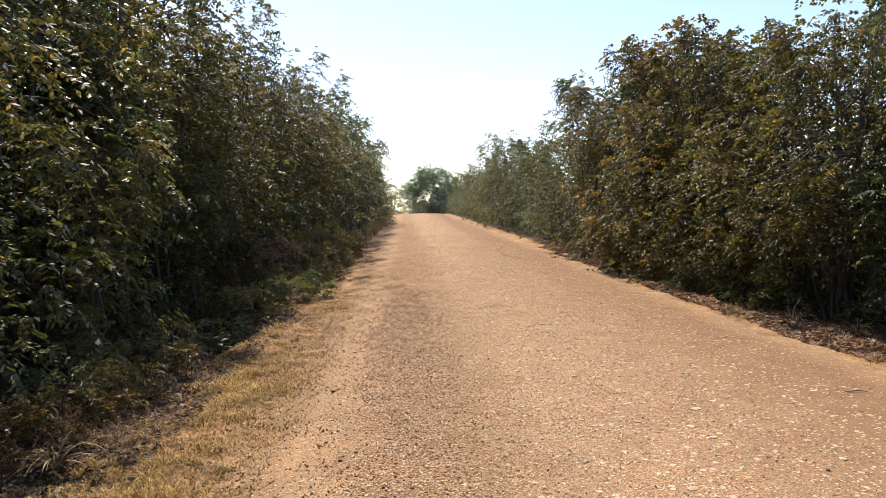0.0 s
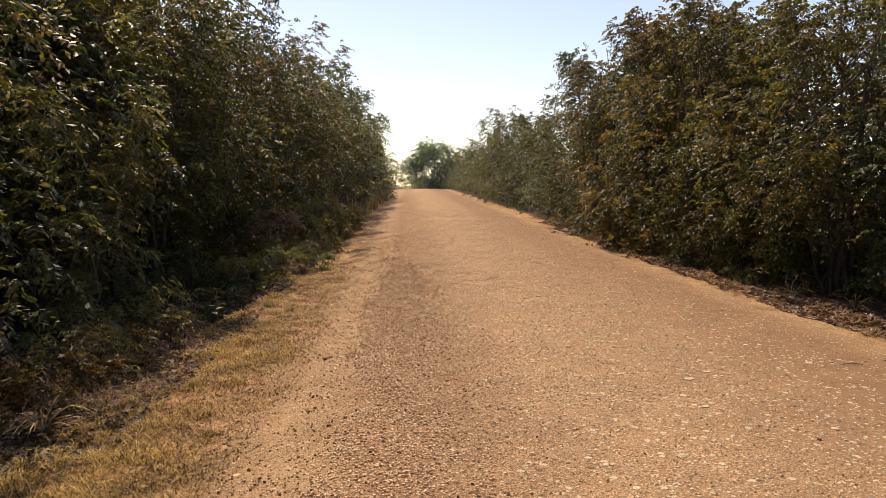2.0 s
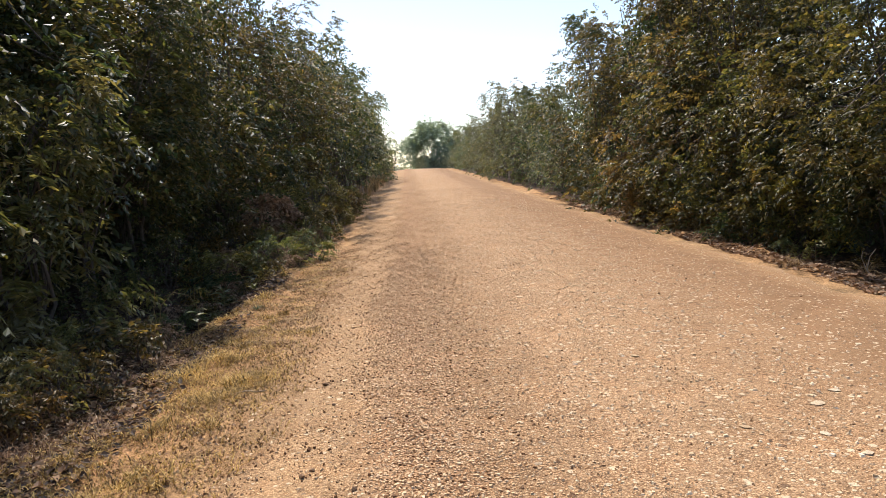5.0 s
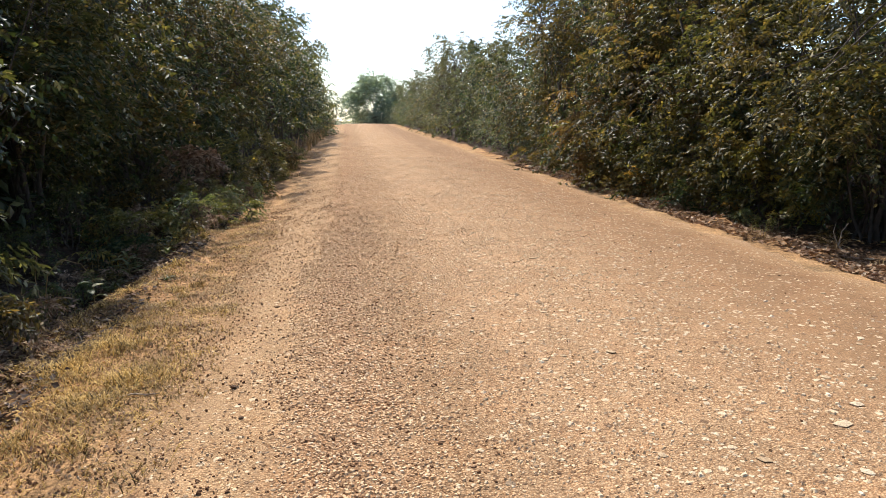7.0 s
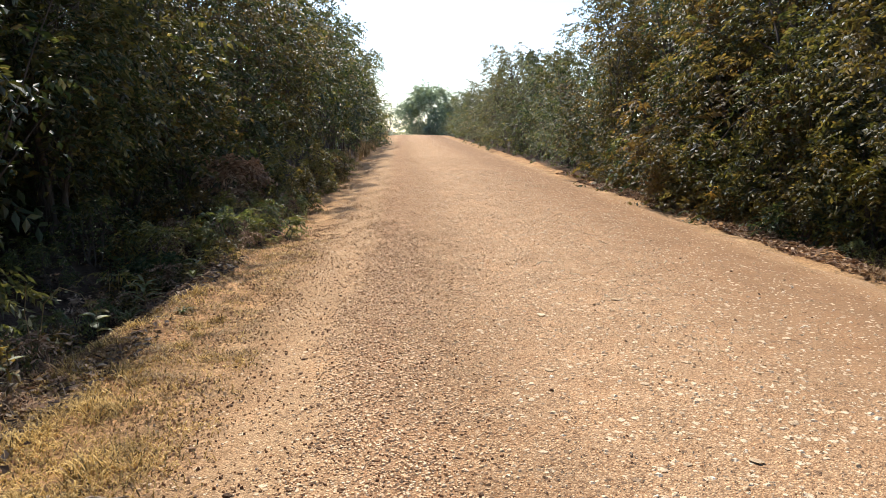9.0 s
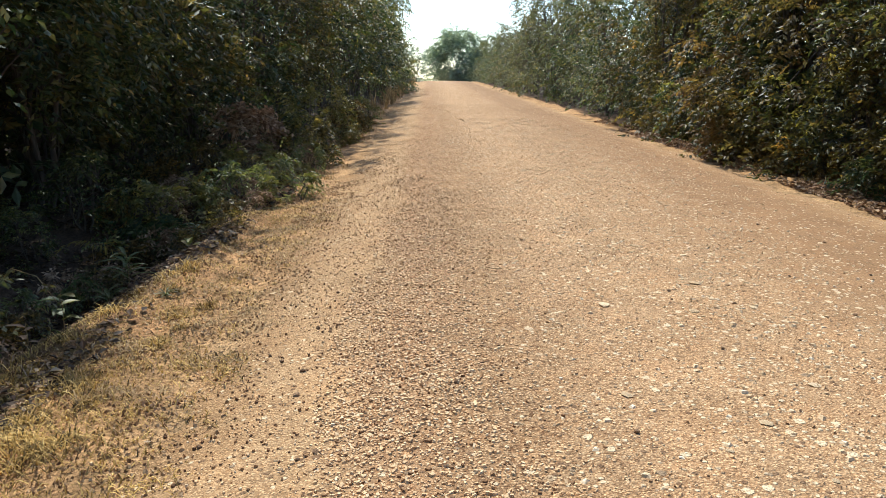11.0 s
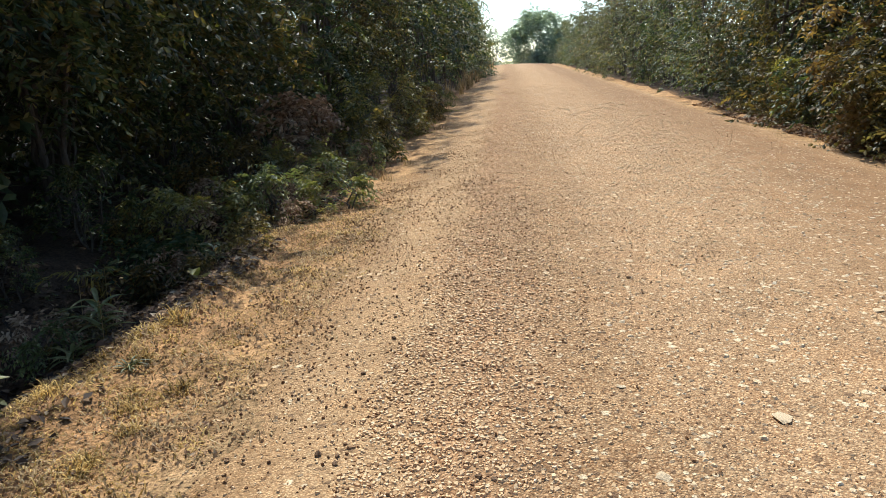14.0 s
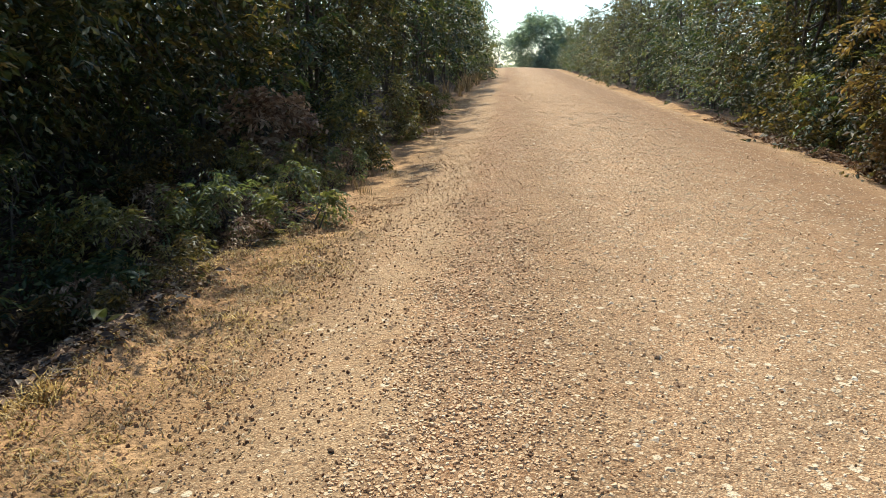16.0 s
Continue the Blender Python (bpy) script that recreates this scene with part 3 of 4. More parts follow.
for k, (x, y) in enumerate(((-8.9, 15.7), (-9.7, 17.3), (-10.4, 18.9), (-10.9, 20.6), (-10.3, 16.1), (-11.2, 17.8))):
    put(under_kinds[k % 3], x, y, 1.9 * y, 1.0)["group"] = UNDER
undergrow(1.2, [(7.2, 5.5, 2.0), (12, 5.2, 1.9), (20, 5.1, 1.6), (27, 4.9, 1.3)])
for k in shade_kinds + near_kinds + far_kinds + verge_kinds + crest_kinds + back_kinds + under_kinds:
    for o in (*k.children_recursive, k):
        bpy.data.objects.remove(o)

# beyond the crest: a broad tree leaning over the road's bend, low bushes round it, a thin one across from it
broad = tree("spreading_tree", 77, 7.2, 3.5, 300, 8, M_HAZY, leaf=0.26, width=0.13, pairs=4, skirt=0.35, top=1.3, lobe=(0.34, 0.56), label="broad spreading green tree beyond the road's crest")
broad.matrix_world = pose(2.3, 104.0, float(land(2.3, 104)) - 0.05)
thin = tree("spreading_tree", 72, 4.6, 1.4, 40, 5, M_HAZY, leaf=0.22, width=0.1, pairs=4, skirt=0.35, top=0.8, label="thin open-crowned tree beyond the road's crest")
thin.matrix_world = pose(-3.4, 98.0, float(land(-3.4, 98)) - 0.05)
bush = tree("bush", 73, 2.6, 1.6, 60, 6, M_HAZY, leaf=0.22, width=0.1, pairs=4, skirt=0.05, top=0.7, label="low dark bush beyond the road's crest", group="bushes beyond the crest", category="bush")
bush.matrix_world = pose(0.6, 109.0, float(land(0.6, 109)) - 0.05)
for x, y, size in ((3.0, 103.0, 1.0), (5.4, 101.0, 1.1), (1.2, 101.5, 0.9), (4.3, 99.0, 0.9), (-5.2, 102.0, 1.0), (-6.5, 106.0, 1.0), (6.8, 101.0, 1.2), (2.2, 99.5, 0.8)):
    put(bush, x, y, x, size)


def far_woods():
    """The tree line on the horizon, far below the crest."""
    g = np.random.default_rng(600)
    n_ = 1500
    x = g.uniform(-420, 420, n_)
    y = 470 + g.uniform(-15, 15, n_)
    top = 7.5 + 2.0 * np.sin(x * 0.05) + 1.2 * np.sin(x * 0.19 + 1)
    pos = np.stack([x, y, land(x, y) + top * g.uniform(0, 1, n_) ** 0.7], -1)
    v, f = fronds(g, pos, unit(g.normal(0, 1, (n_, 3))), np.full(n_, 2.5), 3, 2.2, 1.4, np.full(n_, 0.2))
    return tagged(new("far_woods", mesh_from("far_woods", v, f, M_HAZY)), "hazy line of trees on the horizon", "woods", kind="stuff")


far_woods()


# ---- undergrowth ----
def shrub(name, seed, height, radius, clumps, per_clump, mat, leaf, width, pairs, label, x, y, group=""):
    ob = tree(name, seed, height, radius, clumps, per_clump, mat, leaf, width, pairs, 0.1, 0.8, label, group, "shrub")
    ob.matrix_world = pose(x, y, float(land(x, y)) - 0.02)
    return ob


shrub("low_shrub", 81, 0.52, 0.74, 27, 6, M_FRESH, 0.06, 0.02, 6, "low green shrub with fine feathery leaflets on the verge", -4.05, 13.7)
shrub("low_shrub", 82, 0.30, 0.46, 13, 6, M_FRESH, 0.05, 0.018, 6, "small feathery green shrub in the sunlit verge edge", -3.5, 13.5)
shrub("low_shrub", 79, 0.62, 0.6, 22, 6, M_FRESH, 0.065, 0.022, 6, "feathery green shrub half in the shade of the trees", -4.75, 13.0)
shrub("low_shrub", 78, 0.5, 0.55, 28, 6, M_FRESH, 0.06, 0.022, 6, "feathery green shrub half in the shade of the trees", -4.3, 15.3)
shrub("low_shrub", 83, 1.2, 0.9, 54, 6, M_FRESH, 0.08, 0.028, 5, "yellow-green leggy shrub at the sunlit verge", -4.2, 20.6)
shrub("low_shrub", 77, 0.8, 0.7, 36, 6, M_FRESH, 0.08, 0.028, 5, "yellow-green shrub spreading over the verge", -3.9, 25.5)
shrub("low_shrub", 84, 0.75, 0.6, 34, 8, M_OLIVE, 0.07, 0.026, 5, "brownish low shrub under the trees", -4.0, 17.0)
shrub("dead_branch", 85, 1.05, 0.5, 26, 9, M_DRYLEAF, 0.10, 0.045, 4, "fallen branch with dry pinkish brown leaves under the trees", -4.65, 16.3)
shrub("low_shrub", 86, 0.6, 0.55, 30, 7, M_RUST, 0.075, 0.03, 4, "dark low shrub in the shade of the trees", -5.3, 15.2)
shrub("low_shrub", 87, 0.4, 0.45, 20, 6, M_LEAF, 0.075, 0.03, 4, "dark low shrub in the shade of the trees", -4.7, 12.3)
shrub("low_shrub", 88, 0.8, 0.6, 34, 8, M_RUST, 0.09, 0.035, 4, "low shrub with green and brown leaves at the tree foot", -3.9, 23.5)
shrub("low_shrub", 89, 0.5, 0.6, 26, 5, M_LEAF, 0.08, 0.03, 4, "low green shrub at the road's open edge", 3.95, 13.3)
shrub("low_shrub", 90, 0.45, 0.55, 22, 5, M_RUST, 0.08, 0.03, 4, "low brown-leaved shrub at the road's open edge", 3.9, 15.6)
shrub("low_shrub", 91, 0.5, 0.6, 26, 5, M_LEAF, 0.08, 0.03, 4, "low green shrub at the road's open edge", 4.0, 18.6)
shrub("low_shrub", 92, 0.45, 0.55, 22, 5, M_RUST, 0.08, 0.03, 4, "low brown-leaved shrub at the road's open edge", 4.2, 22.0)
shrub("sapling", 93, 2.9, 0.95, 46, 9, M_FRESH, 0.11, 0.036, 6, "sapling with sunlit drooping feathery leaves in front of the dark trees", -5.75, 8.8)
# two trees added as shade casters for the verge
for seed, x, y in ((97, -6.2, 11.4), (98, -6.25, 13.3)):
    ob = tree("sapling", seed, 4.4, 1.45, 84, 10, M_LEAF, 0.092, 0.036, 5, 0.40, 0.6, "slender young tree added to shade the verge", category="tree", limbs=True)
    ob.matrix_world = pose(x, y, float(land(x, y)) - 0.03)
for seed, h, x, y in ((321, 1.5, 4.55, 17.4), (322, 1.1, 4.4, 19.2), (323, 1.9, 4.5, 15.2), (324, 1.3, 4.5, 22.6), (325, 1.2, 4.55, 12.6)):
    shrub("sapling", seed, h, 0.42 * h, 18, 7, M_YELLOW, 0.10, 0.04, 4, "young shrub with sunlit drooping yellow-green leaves", x, y, "shrubs at the foot of the hedge")
shrub("sapling", 94, 2.3, 0.8, 36, 8, M_LEAF, 0.10, 0.034, 6, "dark green sapling with drooping leaves in front of the bushes", 4.9, 10.9)


weed_kinds = [tree("verge_weed", 95 + k, 0.42, 0.30, 9, 4, m_, l_, w_, 4, 0.15, 0.9, label_, "weeds along the verges", "weed")
              for k, (m_, l_, w_, label_) in enumerate(((M_FRESH, 0.06, 0.022, "small leafy green weed at the verge's edge"), (M_DRYLEAF, 0.07, 0.026, "small withered brown weed at the verge's edge"),
                                                       (M_RUST, 0.075, 0.03, "small weed with brownish green leaves at the verge's edge")))]
for k in range(32):
    y = 11.5 + 15.0 * (k / 32) + rng.uniform(-0.3, 0.3)
    size = rng.uniform(0.3, 0.6) if y < 13.4 else rng.uniform(0.4, 0.9)
    put(weed_kinds[int(rng.choice([0, 0, 0, 2, 1]))], -3.62 - abs(rng.normal(0, 0.55)) + 0.012 * (y - 11), y, rng.uniform(0, 6.28), size, 0.01)
for k in range(26):
    y = 11.0 + 15.0 * (k / 26) + rng.uniform(-0.3, 0.3)
    put(weed_kinds[2 * int(rng.integers(0, 2))], 3.8 + abs(rng.normal(0, 0.25)), y, rng.uniform(0, 6.28), rng.uniform(0.4, 0.9), 0.01)
for k in range(44):
    y = 4.5 + 11.0 * (k / 44) + rng.uniform(-0.3, 0.3)
    put(weed_kinds[int(rng.choice([0, 1, 2, 2]))], -4.35 - abs(rng.normal(0, 0.7)), y, rng.uniform(0, 6.28), rng.uniform(0.4, 0.9), 0.01)
for k in weed_kinds:
    for o in (*k.children_recursive, k):
        bpy.data.objects.remove(o)


# ---- grass, litter and gravel ----
def surface_height(x, y):
    return np.maximum(land(x, y), np.where(np.abs(x) < 3.35, road_edge(x, y), -99.0))


def patchy(x, y, k=1.0):
    """Uneven cover between 0 and 1."""
    return np.clip(0.5 + 0.35 * np.sin(x * 2.3 * k + 2 * np.sin(y * 1.1 * k)) + 0.35 * np.sin(y * 1.7 * k + 1.3 * np.sin(x * 3.1 * k)), 0, 1)


def blades(rng_, x, y, length, width, bend):
    """Bent grass blades, three triangles each."""
    n_ = len(x)
    z = surface_height(x, y) - 0.005
    p = np.stack([x, y, z], -1)
    a_ = rng_.uniform(0, 2 * math.pi, n_)
    d = np.stack([np.cos(a_), np.sin(a_), np.zeros(n_)], -1)
    w = np.stack([-np.sin(a_), np.cos(a_), np.zeros(n_)], -1) * width[:, None]
    up = np.array([0, 0, 1.0])
    mid = p + up * (length * 0.6 * np.cos(bend * 0.5))[:, None] + d * (length * 0.6 * np.sin(bend * 0.5))[:, None]
    tip = mid + up * (length * 0.45 * np.cos(bend))[:, None] + d * (length * 0.45 * np.sin(bend))[:, None]
    v = np.stack([p - w, p + w, mid + w * 0.7, mid - w * 0.7, tip], 1).reshape(-1, 3)
    i_ = np.arange(n_)[:, None] * 5
    return v, np.concatenate([i_ + [0, 1, 2], i_ + [0, 2, 3], i_ + [3, 2, 4]], 1).reshape(-1, 3)


def grass_field(name, seed, n_, xr, yr, length, width, bend, mat, label, cover=1.0, tuft=30, spread=0.06):
    """Grass in tufts of uneven size, denser in patches."""
    g = np.random.default_rng(seed)
    m = n_ // tuft
    cx, cy = g.uniform(*xr, m), g.uniform(*yr, m)
    edge = np.minimum((cx - xr[0]) / 0.35, (xr[1] - cx) / 0.7).clip(0, 1)
    keep = g.uniform(0, 1, m) < (0.25 + 0.75 * patchy(cx, cy, cover) * (0.45 + 0.55 * patchy(cx + 5, cy, 3.1))) * edge
    cx, cy = cx[keep], cy[keep]
    grow = g.uniform(0.6, 1.3, len(cx))
    x = np.repeat(cx, tuft) + g.normal(0, 1, len(cx) * tuft) * spread * np.repeat(grow, tuft)
    y = np.repeat(cy, tuft) + g.normal(0, 1, len(cx) * tuft) * spread * np.repeat(grow, tuft)
    m = len(x)
    v, f = blades(g, x, y, g.uniform(*length, m) * np.repeat(grow, tuft), g.uniform(*width, m), g.uniform(*bend, m))
    return tagged(new(name, mesh_from(name, v, f, mat)), label, "grass", kind="stuff")


M_GREENSTRAW = straw_material("verge_grass", [(0.0, (0.05, 0.034, 0.012)), (0.25, (0.23, 0.145, 0.037)), (0.7, (0.52, 0.325, 0.09)), (1.0, (0.72, 0.51, 0.19))], 0.3)
grass_field("verge_grass", 201, 95000, (-4.35, -2.65), (2.9, 8.5), (0.03, 0.08), (0.0018, 0.0042), (1.2, 2.3), M_GREENSTRAW, "short dry golden-green grass matting the verge", 1.1, 30, 0.07)
grass_field("verge_grass", 206, 34000, (-4.3, -2.7), (8.3, 14.0), (0.03, 0.08), (0.0018, 0.0042), (1.5, 2.7), M_GREENSTRAW, "thin short dry grass on the verge", 1.3)
grass_field("verge_grass", 207, 28000, (-4.2, -2.6), (8.0, 14.0), (0.03, 0.075), (0.0018, 0.0042), (1.6, 2.8), M_STRAW, "withered straw-coloured grass matted on bare soil", 1.6)
grass_field("grass_clumps", 208, 16000, (-4.4, -2.75), (2.9, 10.5), (0.06, 0.13), (0.002, 0.0045), (1.0, 2.3), M_GREENSTRAW, "scattered thicker clumps of dry grass on the verge", 2.0, 80, 0.045)
grass_field("verge_grass", 205, 9000, (-5.2, -3.7), (5.2, 9.0), (0.05, 0.16), (0.002, 0.0045), (0.9, 2.0), M_LITTER, "matted reddish dry grass at the shade's edge", 0.9)
grass_field("verge_grass", 202, 5000, (3.0, 4.3), (5.0, 22.0), (0.04, 0.16), (0.002, 0.004), (0.4, 1.4), M_STRAW, "sparse dry straw-coloured grass on the open verge", 1.4)
grass_field("verge_grass", 203, 7000, (-4.6, -2.9), (15.0, 32.0), (0.06, 0.22), (0.002, 0.005), (0.4, 1.4), M_STRAW, "dry straw-coloured grass along the shaded verge", 0.8)
grass_field("tall_grass", 204, 5000, (-4.2, -2.95), (33.0, 80.0), (0.3, 0.8), (0.006, 0.012), (0.2, 0.9), M_STRAW, "tall dry tan grass near the road's crest", 0.6)


def litter_field(name, seed, n_, xr, yr, size, mat, label, power=1.0):
    """Fallen leaves: curled, folded pieces lying at all angles."""
    g = np.random.default_rng(seed)
    x, y = g.uniform(*xr, n_), g.uniform(*yr, n_)
    keep = g.uniform(0, 1, n_) < patchy(x + 3, y + 1, 1.3) ** power
    x, y = x[keep], y[keep]
    m = len(x)
    z = surface_height(x, y) + g.uniform(0.003, 0.022, m)
    a_ = g.uniform(0, 2 * math.pi, m)
    l_ = g.uniform(*size, m)[:, None]
    d = unit(np.stack([np.cos(a_), np.sin(a_), g.normal(0, 0.25, m)], -1))
    w = unit(np.stack([-np.sin(a_), np.cos(a_), g.normal(0, 0.4, m)], -1))
    p = np.stack([x, y, z], -1)
    lift = np.array([0, 0, 1.0]) * l_ * g.uniform(0.02, 0.28, (m, 1))
    v = np.stack([p - d * l_ * 0.5, p + w * l_ * 0.24 + lift, p + d * l_ * 0.5 + lift * 0.6, p - w * l_ * 0.24 + lift], 1).reshape(-1, 3)
    i_ = np.arange(m)[:, None] * 4
    f = np.concatenate([i_ + [0, 1, 2], i_ + [0, 2, 3]], 1).reshape(-1, 3)
    return tagged(new(name, mesh_from(name, v, f, mat)), label, "litter", kind="stuff")


litter_field("leaf_litter", 211, 30000, (-6.8, -3.6), (2.0, 18.0), (0.03, 0.085), M_SHADE_LITTER, "fallen leaves darkened for the shade under the roadside trees", 0.5)
litter_field("leaf_litter", 214, 6000, (-4.6, -3.75), (5.0, 13.0), (0.03, 0.09), M_LITTER, "mound of reddish dead leaves and dry stalks on the verge", 0.5)
litter_field("leaf_litter", 215, 17000, (3.1, 3.85), (6.0, 26.0), (0.04, 0.115), M_LITTER, "lit dead leaves heaped on the low berm beside the road", 0.4)
litter_field("leaf_litter", 212, 9000, (3.3, 5.2), (5.0, 26.0), (0.035, 0.09), M_LITTER, "brown fallen leaves along the open edge of the road")
litter_field("leaf_litter", 213, 5000, (-4.3, -2.85), (2.4, 15.0), (0.012, 0.035), M_LITTER, "small scraps of dead leaf at the road's edge")
litter_field("leaf_litter", 330, 2600, (3.1, 4.4), (7.0, 24.0), (0.03, 0.085), M_LITTER, "reddish brown fallen leaves along the open verge", 1.2)


def pebbles(seed, n_, xr, yr, size, flat=0.36, weight=None):
    """Angular pebbles bedded in the road, ten triangles each."""
    g = np.random.default_rng(seed)
    x, y = g.uniform(*xr, n_), g.uniform(*yr, n_)
    if weight is not None:
        keep = g.uniform(0, 1, n_) < weight(x, y)
        x, y = x[keep], y[keep]
    m = len(x)
    s_ = size[0] * (size[1] / size[0]) ** (g.uniform(0, 1, m) ** 1.6)
    a0 = g.uniform(0, 2 * math.pi, m)
    z = surface_height(x, y)
    c = np.stack([x, y, z], -1)[:, None]
    ang = a0[:, None] + np.arange(4)[None] * math.pi / 2 + g.normal(0, 0.25, (m, 4))
    r0 = s_[:, None] * g.uniform(0.34, 0.7, (m, 4))
    r1 = s_[:, None] * g.uniform(0.08, 0.36, (m, 4))
    low = np.stack([r0 * np.cos(ang), r0 * np.sin(ang), -0.12 * np.ones((m, 4)) * s_[:, None]], -1)
    top = np.stack([r1 * np.cos(ang), r1 * np.sin(ang), flat * s_[:, None] * g.uniform(0.55, 1.1, (m, 4))], -1)
    v = np.concatenate([c + low, c + top], 1).reshape(-1, 3)
    i_ = np.arange(m)[:, None] * 8
    tri = []
    for q in range(4):
        q2 = (q + 1) % 4
        tri += [[q, q2, 4 + q2], [q, 4 + q2, 4 + q]]
    tri += [[4, 5, 6], [4, 6, 7]]
    return v, np.concatenate([i_ + t_ for t_ in tri], 1).reshape(-1, 3)


def grit(seed, n_, xr, yr, size, weight):
    """Small sharp grit, four triangles each."""
    g = np.random.default_rng(seed)
    x, y = g.uniform(*xr, n_), g.uniform(*yr, n_)
    keep = g.uniform(0, 1, n_) < weight(x, y)
    x, y = x[keep], y[keep]
    m = len(x)
    s_ = g.uniform(*size, m)[:, None]
    ang = g.uniform(0, 2 * math.pi, (m, 1)) + np.arange(4)[None] * math.pi / 2 + g.normal(0, 0.3, (m, 4))
    r0 = s_ * g.uniform(0.45, 0.8, (m, 4))
    c = np.stack([x, y, surface_height(x, y)], -1)[:, None]
    low = np.stack([r0 * np.cos(ang), r0 * np.sin(ang), -0.1 * s_ * np.ones((m, 4))], -1)
    tip = np.concatenate([g.normal(0, 0.2, (m, 2)) * s_, s_ * g.uniform(0.22, 0.45, (m, 1))], 1)[:, None]
    v = np.concatenate([c + low, c + tip], 1).reshape(-1, 3)
    i_ = np.arange(m)[:, None] * 5
    return v, np.concatenate([i_ + [q, (q + 1) % 4, 4] for q in range(4)], 1).reshape(-1, 3)


def gravel(name, label, made, mat=M_GRAVEL):
    return tagged(new(name, mesh_from(name, *made, mat)), label, "gravel", kind="stuff")


def cobbles(seed, n_, xr, yr, size, weight, high=(0.18, 0.36)):
    """Rounded gravel stones lying side by side: steep flanks and a broad crown, ten triangles each."""
    g = np.random.default_rng(seed)
    x, y = g.uniform(*xr, n_), g.uniform(*yr, n_)
    keep = g.uniform(0, 1, n_) < weight(x, y)
    x, y = x[keep], y[keep]
    m = len(x)
    s_ = (size[0] * (size[1] / size[0]) ** (g.uniform(0, 1, m) ** 1.4))[:, None]
    ang = g.uniform(0, 2 * math.pi, (m, 1)) + np.arange(4)[None] * math.pi * 0.5 + g.normal(0, 0.24, (m, 4))
    long_ = g.uniform(0.75, 1.3, (m, 1))
    turn = g.uniform(0, math.pi, (m, 1))
    r0 = s_ * g.uniform(0.42, 0.62, (m, 4))
    r1 = r0 * g.uniform(0.56, 0.84, (m, 4))
    tilt = g.normal(0, 0.22, (m, 2))

    def ring(r, z):
        u, w = r * np.cos(ang) * long_, r * np.sin(ang) / long_
        return np.stack([u * np.cos(turn) - w * np.sin(turn), u * np.sin(turn) + w * np.cos(turn), z], -1)

    low = ring(r0, -0.12 * s_ * np.ones((m, 4)))
    top = ring(r1, s_ * g.uniform(*high, (m, 1)) * np.ones((m, 4)))
    top[..., 2] += top[..., 0] * tilt[:, :1] + top[..., 1] * tilt[:, 1:]
    c = np.stack([x, y, surface_height(x, y)], -1)[:, None]
    v = np.concatenate([c + low, c + top], 1).reshape(-1, 3)
    i_ = np.arange(m)[:, None] * 8
    tri = [[4, 5, 6], [4, 6, 7]]
    for q in range(4):
        q2 = (q + 1) % 4
        tri += [[q, q2, 4 + q2], [q, 4 + q2, 4 + q]]
    return v, np.concatenate([i_ + t_ for t_ in tri], 1).reshape(-1, 3)


def lumps(seed, n_, xr, yr, size, weight, high=(0.35, 0.65)):
    """Small stones with a short ridge on top, six triangles each."""
    g = np.random.default_rng(seed)
    x, y = g.uniform(*xr, n_), g.uniform(*yr, n_)
    keep = g.uniform(0, 1, n_) < weight(x, y)
    x, y = x[keep], y[keep]
    m = len(x)
    s_ = (size[0] * (size[1] / size[0]) ** (g.uniform(0, 1, m) ** 1.5))[:, None]
    a0 = g.uniform(0, 2 * math.pi, (m, 1))
    ang = a0 + np.arange(4)[None] * math.pi / 2 + math.pi / 4 + g.normal(0, 0.22, (m, 4))
    r0 = s_ * g.uniform(0.42, 0.68, (m, 4))
    c = np.stack([x, y, surface_height(x, y)], -1)[:, None]
    low = np.stack([r0 * np.cos(ang), r0 * np.sin(ang), -0.15 * s_ * np.ones((m, 4))], -1)
    ra = a0 + np.array([[0, math.pi]]) + g.normal(0, 0.3, (m, 2))
    rr = s_ * g.uniform(0.12, 0.34, (m, 2))
    top = np.stack([rr * np.cos(ra), rr * np.sin(ra), s_ * g.uniform(*high, (m, 2))], -1)
    v = np.concatenate([c + low, c + top], 1).reshape(-1, 3)
    i_ = np.arange(m)[:, None] * 6
    tri = ([3, 0, 4], [0, 1, 5], [0, 5, 4], [1, 2, 5], [2, 3, 4], [2, 4, 5])
    return v, np.concatenate([i_ + t_ for t_ in tri], 1).reshape(-1, 3)


def windrow(x, y):
    """Share of ground that loose gravel covers: a sharp edge on the sandy side, thinning out towards the wheel track."""
    w = x + 2.12 + 0.09 * np.sin(y * 0.9) + 0.06 * np.sin(y * 2.3) + 0.03 * np.sin(y * 6.1)
    cover = np.where(w < 0, np.exp(-(w / 0.10) ** 2), np.clip(1.35 - w / 0.85, 0.12, 1) * np.clip(2.3 - w, 0, 1))
    return cover * (0.75 + 0.25 * patchy(x, y, 2.6)) * np.clip((25 - y) / 14, 0, 1)


def track(x, y):
    return (0.25 + 0.75 * patchy(x, 0.5 * y, 1.7) * patchy(x + 2, y, 3.7)) * np.clip((1.9 - x) / 2.4, 0.10, 1) * np.clip((22 - y) / 10, 0.15, 1)


def sandy(x, y):
    return np.clip(1.25 - np.abs(x + 2.45) / 0.6, 0.1, 1) * (0.3 + 0.7 * patchy(x + 4, y, 2.9))


def strewn(x, y):
    """Where the pale chips lie: in drifts along the middle of the road."""
    return np.clip(1.35 - np.abs(x - 0.4) / 1.6, 0.1, 1) * (0.3 + 0.7 * patchy(x, 0.45 * y, 1.9) * patchy(x + 3, y, 2.7))


